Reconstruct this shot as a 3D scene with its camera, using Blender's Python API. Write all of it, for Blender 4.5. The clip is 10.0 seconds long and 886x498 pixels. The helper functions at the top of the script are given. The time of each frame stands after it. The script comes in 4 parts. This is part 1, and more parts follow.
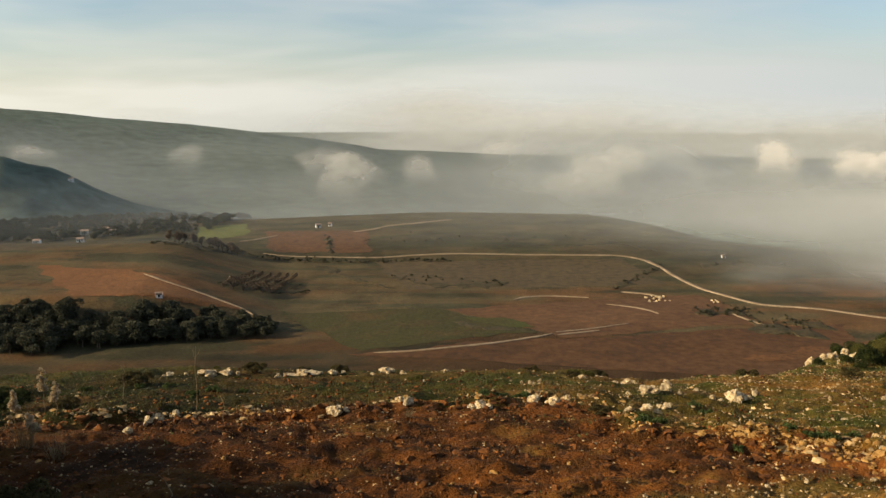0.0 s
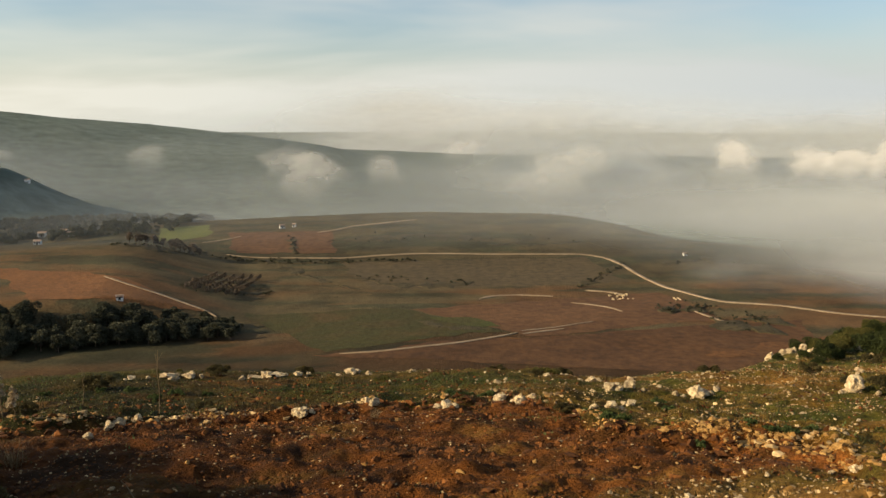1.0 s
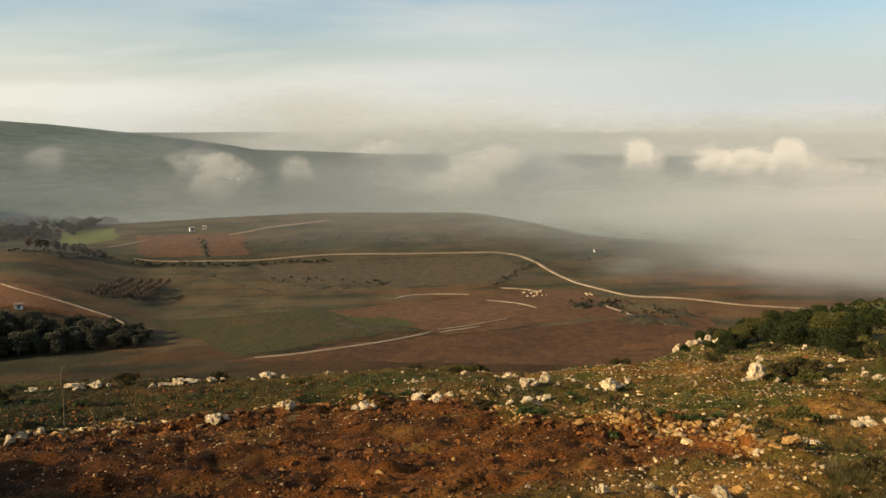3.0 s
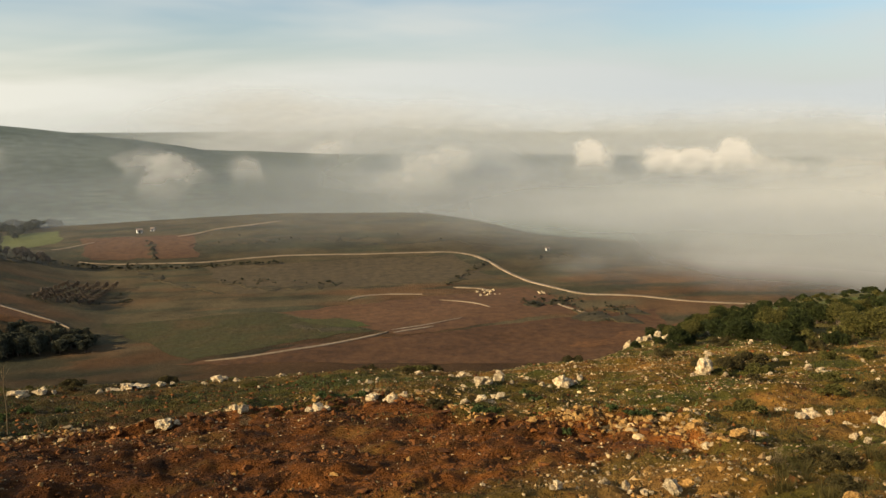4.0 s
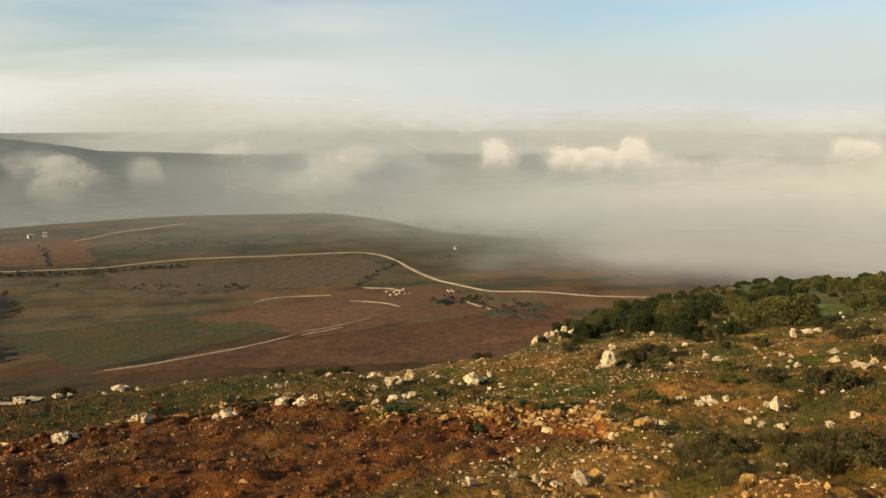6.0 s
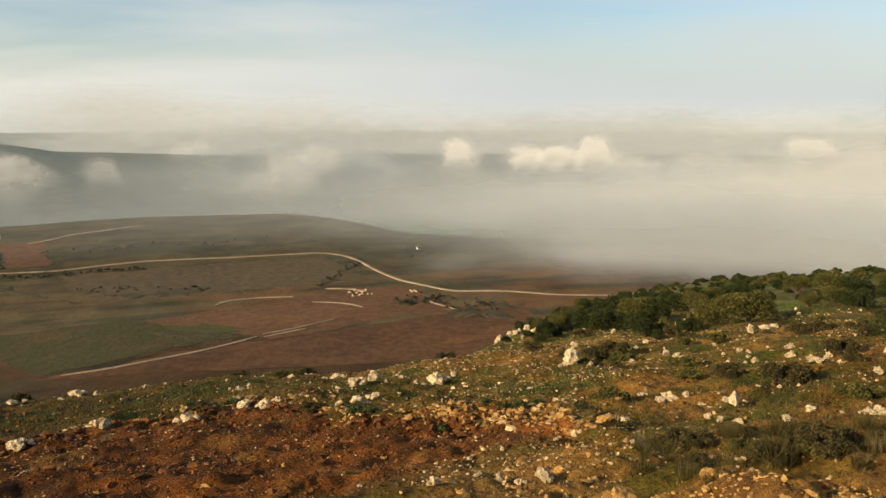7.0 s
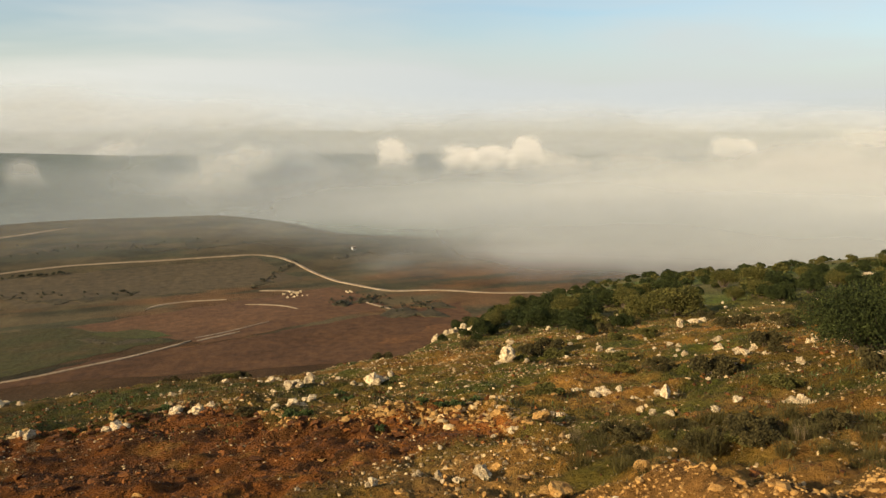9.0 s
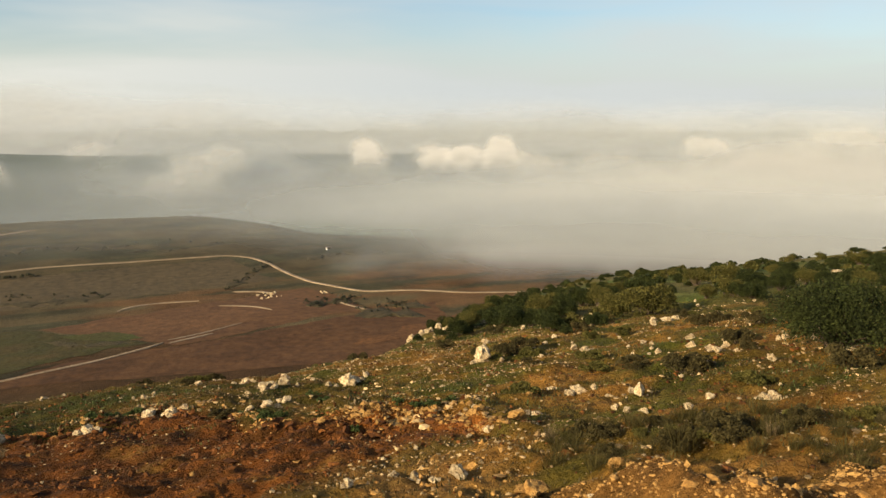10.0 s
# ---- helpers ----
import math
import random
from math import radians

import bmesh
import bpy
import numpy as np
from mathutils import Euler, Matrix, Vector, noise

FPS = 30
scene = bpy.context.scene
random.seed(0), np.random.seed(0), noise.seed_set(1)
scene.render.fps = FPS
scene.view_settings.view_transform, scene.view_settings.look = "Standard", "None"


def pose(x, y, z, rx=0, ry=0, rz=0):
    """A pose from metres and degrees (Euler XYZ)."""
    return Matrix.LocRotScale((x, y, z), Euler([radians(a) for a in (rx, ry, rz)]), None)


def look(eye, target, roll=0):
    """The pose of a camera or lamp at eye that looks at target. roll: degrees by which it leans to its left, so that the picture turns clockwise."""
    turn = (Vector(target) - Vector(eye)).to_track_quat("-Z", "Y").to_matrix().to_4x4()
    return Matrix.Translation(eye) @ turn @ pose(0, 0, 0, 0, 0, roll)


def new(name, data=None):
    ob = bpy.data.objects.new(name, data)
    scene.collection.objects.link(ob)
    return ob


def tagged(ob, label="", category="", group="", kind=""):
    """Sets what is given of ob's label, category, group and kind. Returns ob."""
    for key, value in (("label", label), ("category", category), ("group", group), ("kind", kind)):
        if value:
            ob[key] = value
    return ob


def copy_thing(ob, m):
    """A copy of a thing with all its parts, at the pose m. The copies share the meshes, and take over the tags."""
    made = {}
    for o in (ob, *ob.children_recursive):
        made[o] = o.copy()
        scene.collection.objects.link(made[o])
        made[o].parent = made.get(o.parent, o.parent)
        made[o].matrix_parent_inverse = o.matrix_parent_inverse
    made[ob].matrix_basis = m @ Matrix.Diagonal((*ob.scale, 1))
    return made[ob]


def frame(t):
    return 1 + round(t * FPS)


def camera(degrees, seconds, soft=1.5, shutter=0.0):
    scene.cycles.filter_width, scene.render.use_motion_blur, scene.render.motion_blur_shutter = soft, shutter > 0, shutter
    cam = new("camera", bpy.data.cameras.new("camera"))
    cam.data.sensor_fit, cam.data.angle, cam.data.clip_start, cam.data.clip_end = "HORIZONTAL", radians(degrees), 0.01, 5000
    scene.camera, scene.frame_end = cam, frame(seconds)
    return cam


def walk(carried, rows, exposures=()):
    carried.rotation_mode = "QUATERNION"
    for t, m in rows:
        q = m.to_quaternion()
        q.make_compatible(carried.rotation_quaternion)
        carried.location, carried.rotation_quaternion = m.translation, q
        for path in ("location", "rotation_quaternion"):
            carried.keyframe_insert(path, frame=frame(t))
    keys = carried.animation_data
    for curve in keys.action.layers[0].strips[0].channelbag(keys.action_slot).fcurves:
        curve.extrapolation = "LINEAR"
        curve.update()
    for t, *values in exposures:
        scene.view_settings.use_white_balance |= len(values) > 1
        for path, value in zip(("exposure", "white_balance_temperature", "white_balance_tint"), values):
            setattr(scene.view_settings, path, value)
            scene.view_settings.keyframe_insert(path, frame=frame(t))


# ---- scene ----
cam = camera(56.68, 10.0, soft=1.5)
TURNS = ((0.0, 0.0), (0.5, 1.11), (1.0, 2.47), (1.5, 3.87), (2.0, 5.30), (2.5, 6.80), (4.0, 11.75), (4.5, 13.30), (5.0, 14.96),
         (5.5, 16.73), (6.0, 18.19), (7.5, 22.05), (8.0, 23.20), (8.5, 24.33), (9.0, 25.38), (9.5, 26.29), (10.0, 27.16))
walk(cam, [(t, pose(0, 0, 0, 90 - 9.12 - 0.01 * t, 0, -turn)) for t, turn in TURNS], exposures=((0.0, 0.58), (10.0, 0.66)))
scene.cycles.transparent_max_bounces = 24

# ---- light: a low, warm sun from the left and a hazy winter sky ----
SUN_AZ, SUN_UP = -100, 20
sun = new("sun", bpy.data.lights.new("sun", "SUN"))
sun.data.energy, sun.data.angle, sun.data.color = 5.0, radians(0.6), (1.0, 0.78, 0.48)
sun.matrix_world = look((80 * math.sin(radians(SUN_AZ)), 80 * math.cos(radians(SUN_AZ)), 80 * math.tan(radians(SUN_UP))), (0, 0, 0))


def node(nodes, kind, **values):
    n = nodes.new(kind)
    for key, value in values.items():
        if key in n.inputs:
            n.inputs[key].default_value = value
    return n


def sky_world():
    world = bpy.data.worlds.new("sky")
    scene.world = world
    world.use_nodes = True
    nt = world.node_tree
    n, link = nt.nodes, nt.links.new
    back = n["Background"]
    sky = n.new("ShaderNodeTexSky")
    sky.sky_type, sky.sun_disc = "NISHITA", False
    sky.sun_elevation, sky.sun_rotation = radians(SUN_UP), radians(SUN_AZ)
    sky.air_density, sky.dust_density, sky.ozone_density = 1.0, 1.2, 2.0
    tint = n.new("ShaderNodeMix")
    tint.data_type, tint.blend_type = "RGBA", "MULTIPLY"
    tint.inputs[0].default_value = 1.0
    tint.inputs[7].default_value = (0.145, 0.148, 0.150, 1)
    link(sky.outputs[0], tint.inputs[6])
    # thin, streaky high cloud, drawn out sideways
    coord = n.new("ShaderNodeTexCoord")
    mapping = n.new("ShaderNodeMapping")
    mapping.inputs["Scale"].default_value = (1.3, 1.3, 9.0)
    mapping.inputs["Rotation"].default_value = (0.10, 0.03, 0.4)
    link(coord.outputs["Generated"], mapping.inputs[0])
    streak = node(n, "ShaderNodeTexNoise", Scale=1.3, Detail=4.0, Roughness=0.5, Distortion=0.3)
    link(mapping.outputs[0], streak.inputs["Vector"])
    ramp = n.new("ShaderNodeValToRGB")
    ramp.color_ramp.elements[0].position, ramp.color_ramp.elements[1].position = 0.42, 0.70
    link(streak.outputs[0], ramp.inputs[0])
    # haze grows towards the horizon
    split = n.new("ShaderNodeSeparateXYZ")
    link(coord.outputs["Generated"], split.inputs[0])
    low = n.new("ShaderNodeMapRange")
    low.inputs[1].default_value, low.inputs[2].default_value = 0.0, 0.085
    low.inputs[3].default_value, low.inputs[4].default_value = 0.9, 0.0
    low.interpolation_type = "SMOOTHSTEP"
    link(split.outputs[2], low.inputs[0])
    most = n.new("ShaderNodeMath")
    most.operation = "MULTIPLY_ADD"
    most.use_clamp = True
    most.inputs[1].default_value = 0.75
    link(ramp.outputs[0], most.inputs[0])
    link(low.outputs[0], most.inputs[2])
    # the haze is warmer towards the sun
    side = n.new("ShaderNodeVectorMath")
    side.operation = "DOT_PRODUCT"
    side.inputs[1].default_value = (math.sin(radians(SUN_AZ)), math.cos(radians(SUN_AZ)), 0)
    link(coord.outputs["Generated"], side.inputs[0])
    warm = n.new("ShaderNodeMapRange")
    warm.inputs[1].default_value, warm.inputs[2].default_value = -0.6, 0.5
    link(side.outputs["Value"], warm.inputs[0])
    tone = n.new("ShaderNodeMix")
    tone.data_type = "RGBA"
    tone.inputs[6].default_value, tone.inputs[7].default_value = (0.68, 0.71, 0.69, 1), (1.00, 0.95, 0.79, 1)
    link(warm.outputs[0], tone.inputs[0])
    mix = n.new("ShaderNodeMix")
    mix.data_type = "RGBA"
    link(most.outputs[0], mix.inputs[0])
    link(tint.outputs[2], mix.inputs[6])
    link(tone.outputs[2], mix.inputs[7])
    link(mix.outputs[2], back.inputs[0])
    back.inputs[1].default_value = 0.63


sky_world()


# ---- materials ----
def material(name, colours, scale=2.0, rough=0.9, bump=0.3, bump_scale=None, island=0.0, spread=0.0, detail=6.0, fine=None, stops=(0.3, 0.7), attribute=""):
    """A rough natural surface: colours run along a two-scale noise; spread varies objects, island the loose pieces of one mesh."""
    m = bpy.data.materials.new(name)
    m.use_nodes = True
    nt = m.node_tree
    n, link = nt.nodes, nt.links.new
    shader = n["Principled BSDF"]
    shader.inputs["Roughness"].default_value = rough
    shader.inputs["Specular IOR Level"].default_value = 0.2
    coord = n.new("ShaderNodeTexCoord")
    big = node(n, "ShaderNodeTexNoise", Scale=scale, Detail=detail, Roughness=0.6)
    link(coord.outputs["Object"], big.inputs["Vector"])
    ramp = n.new("ShaderNodeValToRGB")
    while len(ramp.color_ramp.elements) < len(colours):
        ramp.color_ramp.elements.new(0.5)
    for k, (el, c) in enumerate(zip(ramp.color_ramp.elements, colours)):
        el.position = stops[0] + (stops[1] - stops[0]) * k / max(1, len(colours) - 1)
        el.color = (*c, 1)
    link(big.outputs[0], ramp.inputs[0])
    out = ramp.outputs[0]
    if fine:
        small = node(n, "ShaderNodeTexNoise", Scale=fine, Detail=4.0, Roughness=0.7)
        link(coord.outputs["Object"], small.inputs["Vector"])
        gain = n.new("ShaderNodeMapRange")
        gain.inputs[1].default_value, gain.inputs[2].default_value = 0.3, 0.7
        gain.inputs[3].default_value, gain.inputs[4].default_value = 0.6, 1.4
        link(small.outputs[0], gain.inputs[0])
        times = n.new("ShaderNodeVectorMath")
        times.operation = "SCALE"
        link(out, times.inputs[0])
        link(gain.outputs[0], times.inputs["Scale"])
        out = times.outputs[0]
    if island or spread:
        source = n.new("ShaderNodeNewGeometry").outputs["Random Per Island"] if island else n.new("ShaderNodeObjectInfo").outputs["Random"]
        gain = n.new("ShaderNodeMapRange")
        gain.inputs[3].default_value, gain.inputs[4].default_value = 1 - (island or spread), 1 + (island or spread)
        link(source, gain.inputs[0])
        times = n.new("ShaderNodeVectorMath")
        times.operation = "SCALE"
        link(out, times.inputs[0])
        link(gain.outputs[0], times.inputs["Scale"])
        out = times.outputs[0]
    link(out, shader.inputs["Base Color"])
    if bump:
        relief = node(n, "ShaderNodeTexNoise", Scale=bump_scale or scale * 6, Detail=5.0, Roughness=0.65)
        link(coord.outputs["Object"], relief.inputs["Vector"])
        lift = node(n, "ShaderNodeBump", Strength=bump, Distance=1.0 / (bump_scale or scale * 6))
        link(relief.outputs[0], lift.inputs["Height"])
        link(lift.outputs[0], shader.inputs["Normal"])
    return m


def leaf_material(name, colours, island=0.5, through_light=0.25):
    m = material(name, colours, scale=1.5, rough=0.85, bump=0, island=island)
    n, link = m.node_tree.nodes, m.node_tree.links.new
    shader = n["Principled BSDF"]
    glow = n.new("ShaderNodeBsdfTranslucent")
    link(shader.inputs["Base Color"].links[0].from_socket, glow.inputs[0])
    mix = n.new("ShaderNodeMixShader")
    mix.inputs[0].default_value = through_light
    link(shader.outputs[0], mix.inputs[1])
    link(glow.outputs[0], mix.inputs[2])
    link(mix.outputs[0], n["Material Output"].inputs[0])
    return m


def cover_material():
    """The open ground: the attribute's colour is its cover with painted shade and haze, broken up by noise at three
    scales.
    """
    m = bpy.data.materials.new("land")
    m.use_nodes = True
    nt = m.node_tree
    n, link = nt.nodes, nt.links.new
    shader = n["Principled BSDF"]
    shader.inputs["Roughness"].default_value = 0.95
    shader.inputs["Specular IOR Level"].default_value = 0.1
    cover = n.new("ShaderNodeAttribute")
    cover.attribute_name = "cover"
    coord = n.new("ShaderNodeTexCoord")
    out = cover.outputs["Color"]
    for scale, low, high in ((0.035, 0.6, 1.4), (0.9, 0.65, 1.35), (9.0, 0.6, 1.45)):
        noise_node = node(n, "ShaderNodeTexNoise", Scale=scale, Detail=5.0, Roughness=0.65)
        link(coord.outputs["Object"], noise_node.inputs["Vector"])
        gain = n.new("ShaderNodeMapRange")
        gain.inputs[1].default_value, gain.inputs[2].default_value = 0.3, 0.7
        gain.inputs[3].default_value, gain.inputs[4].default_value = low, high
        link(noise_node.outputs[0], gain.inputs[0])
        times = n.new("ShaderNodeVectorMath")
        times.operation = "SCALE"
        link(out, times.inputs[0])
        link(gain.outputs[0], times.inputs["Scale"])
        out = times.outputs[0]
    link(out, shader.inputs["Base Color"])
    relief = node(n, "ShaderNodeTexNoise", Scale=7.0, Detail=6.0, Roughness=0.7)
    link(coord.outputs["Object"], relief.inputs["Vector"])
    lift = node(n, "ShaderNodeBump", Strength=1.0, Distance=0.22)
    link(relief.outputs[0], lift.inputs["Height"])
    link(lift.outputs[0], shader.inputs["Normal"])
    return m


def mist_material(name, colour):
    """Mist lets some light through and scatters the rest; the attribute is its density."""
    m = bpy.data.materials.new(name)
    m.use_nodes = True
    nt = m.node_tree
    n, link = nt.nodes, nt.links.new
    n.remove(n["Principled BSDF"])
    near_side, far_side = node(n, "ShaderNodeBsdfDiffuse", Color=(*colour, 1)), node(n, "ShaderNodeBsdfTranslucent", Color=(*colour, 1))
    both = n.new("ShaderNodeMixShader")
    both.inputs[0].default_value = 0.35
    link(near_side.outputs[0], both.inputs[1])
    link(far_side.outputs[0], both.inputs[2])
    density = n.new("ShaderNodeAttribute")
    density.attribute_name = "mist_amount"
    coord = n.new("ShaderNodeTexCoord")
    wisp = node(n, "ShaderNodeTexNoise", Scale=0.006, Detail=5.0, Roughness=0.55)
    link(coord.outputs["Object"], wisp.inputs["Vector"])
    gain = n.new("ShaderNodeMapRange")
    gain.inputs[1].default_value, gain.inputs[2].default_value = 0.3, 0.7
    gain.inputs[3].default_value, gain.inputs[4].default_value = 0.8, 1.12
    link(wisp.outputs[0], gain.inputs[0])
    times = n.new("ShaderNodeMath")
    times.operation, times.use_clamp = "MULTIPLY", True
    link(density.outputs["Fac"], times.inputs[0])
    link(gain.outputs[0], times.inputs[1])
    clear = n.new("ShaderNodeBsdfTransparent")
    mix = n.new("ShaderNodeMixShader")
    link(times.outputs[0], mix.inputs[0])
    link(clear.outputs[0], mix.inputs[1])
    link(both.outputs[0], mix.inputs[2])
    link(mix.outputs[0], n["Material Output"].inputs[0])
    return m


LAND = cover_material()
ROAD = material("pale_track", [(0.19, 0.135, 0.08), (0.35, 0.265, 0.17)], 0.08, fine=0.9, bump=0.2)
STONE = material("limestone", [(0.22, 0.14, 0.066), (0.52, 0.40, 0.235), (0.68, 0.57, 0.37)], 2.2, fine=11, bump=0.6, bump_scale=6, spread=0.25, stops=(0.34, 0.66))
RUBBLE = material("limestone_rubble", [(0.18, 0.105, 0.040), (0.50, 0.37, 0.19)], 1.5, fine=18, bump=0.4, bump_scale=20, island=0.45)
CLOD = material("red_earth_clods", [(0.050, 0.018, 0.004), (0.165, 0.060, 0.012)], 1.2, fine=16, bump=0.6, bump_scale=18, island=0.4)
OCHRE = material("ochre_stone", [(0.24, 0.115, 0.026), (0.48, 0.29, 0.095)], 2.0, fine=14, bump=0.6, bump_scale=9, spread=0.2)
BARK = material("bark", [(0.07, 0.05, 0.035), (0.16, 0.12, 0.09)], 6, bump=0.8)
LEAF_DARK = leaf_material("evergreen_leaf", [(0.014, 0.021, 0.006), (0.050, 0.060, 0.014)])
LEAF_OLIVE = leaf_material("olive_leaf", [(0.050, 0.052, 0.012), (0.125, 0.108, 0.026)])
LEAF_BROWN = leaf_material("dry_leaf", [(0.040, 0.034, 0.012), (0.088, 0.070, 0.024)])
LEAF_GREEN = leaf_material("fresh_leaf", [(0.036, 0.054, 0.014), (0.090, 0.115, 0.034)])
ORCHARD = leaf_material("bare_orchard_twig", [(0.10, 0.075, 0.055), (0.19, 0.15, 0.11)])
STRAW = leaf_material("dry_straw", [(0.11, 0.08, 0.04), (0.27, 0.20, 0.11)])
PLUME = leaf_material("pale_seed_head", [(0.34, 0.26, 0.15), (0.56, 0.46, 0.30)])
GRASS = leaf_material("winter_grass", [(0.045, 0.040, 0.011), (0.105, 0.082, 0.024)])
# far foliage lightened in its colour to stand for haze
WOOD = leaf_material("hazed_wood_leaf", [(0.040, 0.044, 0.030), (0.082, 0.082, 0.050)])
# lit and shaded fog set by colour: PUFF sunlit, MIST dull, the others between
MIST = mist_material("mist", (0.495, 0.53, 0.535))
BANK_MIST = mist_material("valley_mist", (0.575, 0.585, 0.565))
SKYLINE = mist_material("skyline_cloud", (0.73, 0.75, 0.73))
PUFF = mist_material("sunlit_toned_mist", (0.86, 0.84, 0.78))
PLASTER = material("white_plaster", [(0.68, 0.66, 0.62), (0.80, 0.78, 0.74)], 0.6, bump=0.1)
TILE = material("roof_tile", [(0.24, 0.17, 0.13), (0.34, 0.25, 0.19)], 1.0, bump=0.3)
DARK = material("dark_opening", [(0.03, 0.03, 0.03), (0.06, 0.06, 0.06)], 1.0, rough=0.4, bump=0)


# ---- the lie of the land, as a function of place ----
def lattice(ix, iy, seed):
    v = np.sin(ix * 127.1 + iy * 311.7 + seed * 74.7) * 43758.5453
    return v - np.floor(v)


def vnoise(x, y, seed=0):
    """Smooth value noise, 0 to 1, one cell a metre."""
    x, y = np.asarray(x, float), np.asarray(y, float)
    ix, iy = np.floor(x), np.floor(y)
    u, v = x - ix, y - iy
    u, v = u * u * (3 - 2 * u), v * v * (3 - 2 * v)
    a = lattice(ix, iy, seed) * (1 - u) + lattice(ix + 1, iy, seed) * u
    b = lattice(ix, iy + 1, seed) * (1 - u) + lattice(ix + 1, iy + 1, seed) * u
    return a * (1 - v) + b * v


def fbm(x, y, seed=0, octaves=4):
    total, gain = 0.0, 0.5
    for k in range(octaves):
        total = total + gain * vnoise(np.asarray(x) * 2.03 ** k, np.asarray(y) * 2.03 ** k, seed + 13 * k)
        gain *= 0.5
    return total / (1 - 0.5 ** octaves)


def ease(a, b, x):
    t = np.clip((np.asarray(x, float) - a) / (b - a), 0, 1)
    return t * t * (3 - 2 * t)


def strip_far(az):
    """How far off the tilled red strip ends along a bearing."""
    return np.interp(az, [-34, -21, -14, -8, 2.6, 7.4, 11.5, 14, 22, 28, 31, 36], [21, 20.2, 20.4, 19.7, 20.3, 21.2, 19.2, 17, 15.7, 15.8, 14.2, 12])


def margin(az, d, x, y):
    """How far a spot lies on the stony, weedy margin round the tilled strip, 0 to 1."""
    n = fbm(x / 2.2, y / 2.2, 33) - 0.5
    beyond = ease(-0.7, 0.7, d - strip_far(az) + 2.6 * n)
    before = np.interp(az, [9, 11.5, 20, 24, 30, 34], [6, 11.2, 12.5, 12.8, 13.6, 14.5])
    return np.maximum(beyond, 0.9 * ease(0.9, -0.9, d - before + 2.2 * n) * ease(8.5, 11, az))


def ground(x, y):
    """Height of the land; the camera's eye is the origin."""
    x, y = np.asarray(x, float), np.asarray(y, float)
    d = np.hypot(x, y) + 1e-6
    az = np.degrees(np.arctan2(x, y))
    az = np.where(az > 90, 270 - 2 * az, az)
    # the hillside on which the camera stands: a tilted plane that bends over into the valley
    down = y * 0.9986 - x * 0.0523
    plane = -3.0 - 0.22 * np.where(down > 0, down, 45 * np.tanh(down / 45))
    edge = 33 - 4.5 * ease(-20, -6, az) - 2.0 * ease(4, 14, az) - 2.5 * np.exp(-((az - 14) / 4) ** 2) + 72 * ease(21, 42, az)
    e = np.maximum(0, d - edge)
    hill = plane - 0.30 * e * e / (e + 22)
    hill = hill + 1.45 * np.exp(-(d / 4.0) ** 2)
    hill = hill + (0.45 + 0.75 * fbm(x / 0.9, y / 0.9, 17)) * np.exp(-((d - 8.0 - 0.5 * np.sin(az * 0.35)) / 1.0) ** 2) * ease(33, 45, az)
    rough = np.exp(-d / 60)
    hill = hill + rough * (0.55 * (fbm(x / 5, y / 5, 3) - 0.5) + 0.60 * (fbm(x / 1.0, y / 0.8, 7) - 0.5) + 0.24 * (fbm(x / 0.35, y / 0.35, 11) - 0.5))
    # the tilled strip ends in a low, crumbling scarp
    past = d - strip_far(az) + 1.6 * (fbm(x / 1.4, y / 1.4, 19) - 0.5)
    hill = hill + 0.24 * (0.35 + 0.9 * fbm(x / 2.1, y / 2.1, 23)) * ease(-0.45, 0.15, past) * ease(5.5, 0.5, past) * ease(36, 28, az)
    hill = hill + 3.0 * ease(40, 120, d) * (fbm(x / 38, y / 38, 21) - 0.5)
    # the valley, its low hill, the terrace to the left and the hollow filled with fog
    valley = -95 + 5 * (fbm(x / 160, y / 160, 5) - 0.5)
    valley = valley + 12 * np.exp(-((x - 40) / 260) ** 2 - ((y - 700) / 110) ** 2)
    bank = y - (347 + 0.10 * (x + 150) + 8 * np.sin(x / 21))
    valley = valley + 16 * ease(-6, 22, bank) * ease(-66, -150, x + 0.25 * (y - 390)) * ease(640, 500, y)
    rim = 715 + 90 * ease(-8, -24, az) - 110 * ease(9, 19, az)
    valley = valley - 62 * ease(rim, rim + 330, d) + 70 * ease(2300, 4800, d)
    valley = valley + 96 * np.exp(-((x + 640) / 190) ** 2 - ((y - 1120) / 170) ** 2) * (0.9 + 0.3 * fbm(x / 90, y / 90, 8))
    crest = np.interp(az, [-60, -28, -15, -8.8, -3.3, 2, 6.5, 12], [80, 27, -27, -61, -107, -137, -160, -172])
    ridge = crest + 150 + 14 * (fbm(x / 300, y / 300, 9) - 0.5)
    valley = valley + np.maximum(0, ridge) * np.exp(-((d - 2500) / 620) ** 2) * ease(20, 13, az)
    k = 5.0
    top = np.maximum(hill, valley)
    return top + k * np.log(np.exp(np.clip((hill - top) / k, -50, 0)) + np.exp(np.clip((valley - top) / k, -50, 0)))


# ---- building helpers ----
def mesh_object(name, verts, faces, mat, parent=None, smooth=True):
    me = bpy.data.meshes.new(name)
    me.from_pydata(verts, [], faces)
    me.materials.append(mat)
    if smooth:
        me.polygons.foreach_set("use_smooth", [True] * len(me.polygons))
    ob = new(name, me)
    ob.parent = parent
    return ob


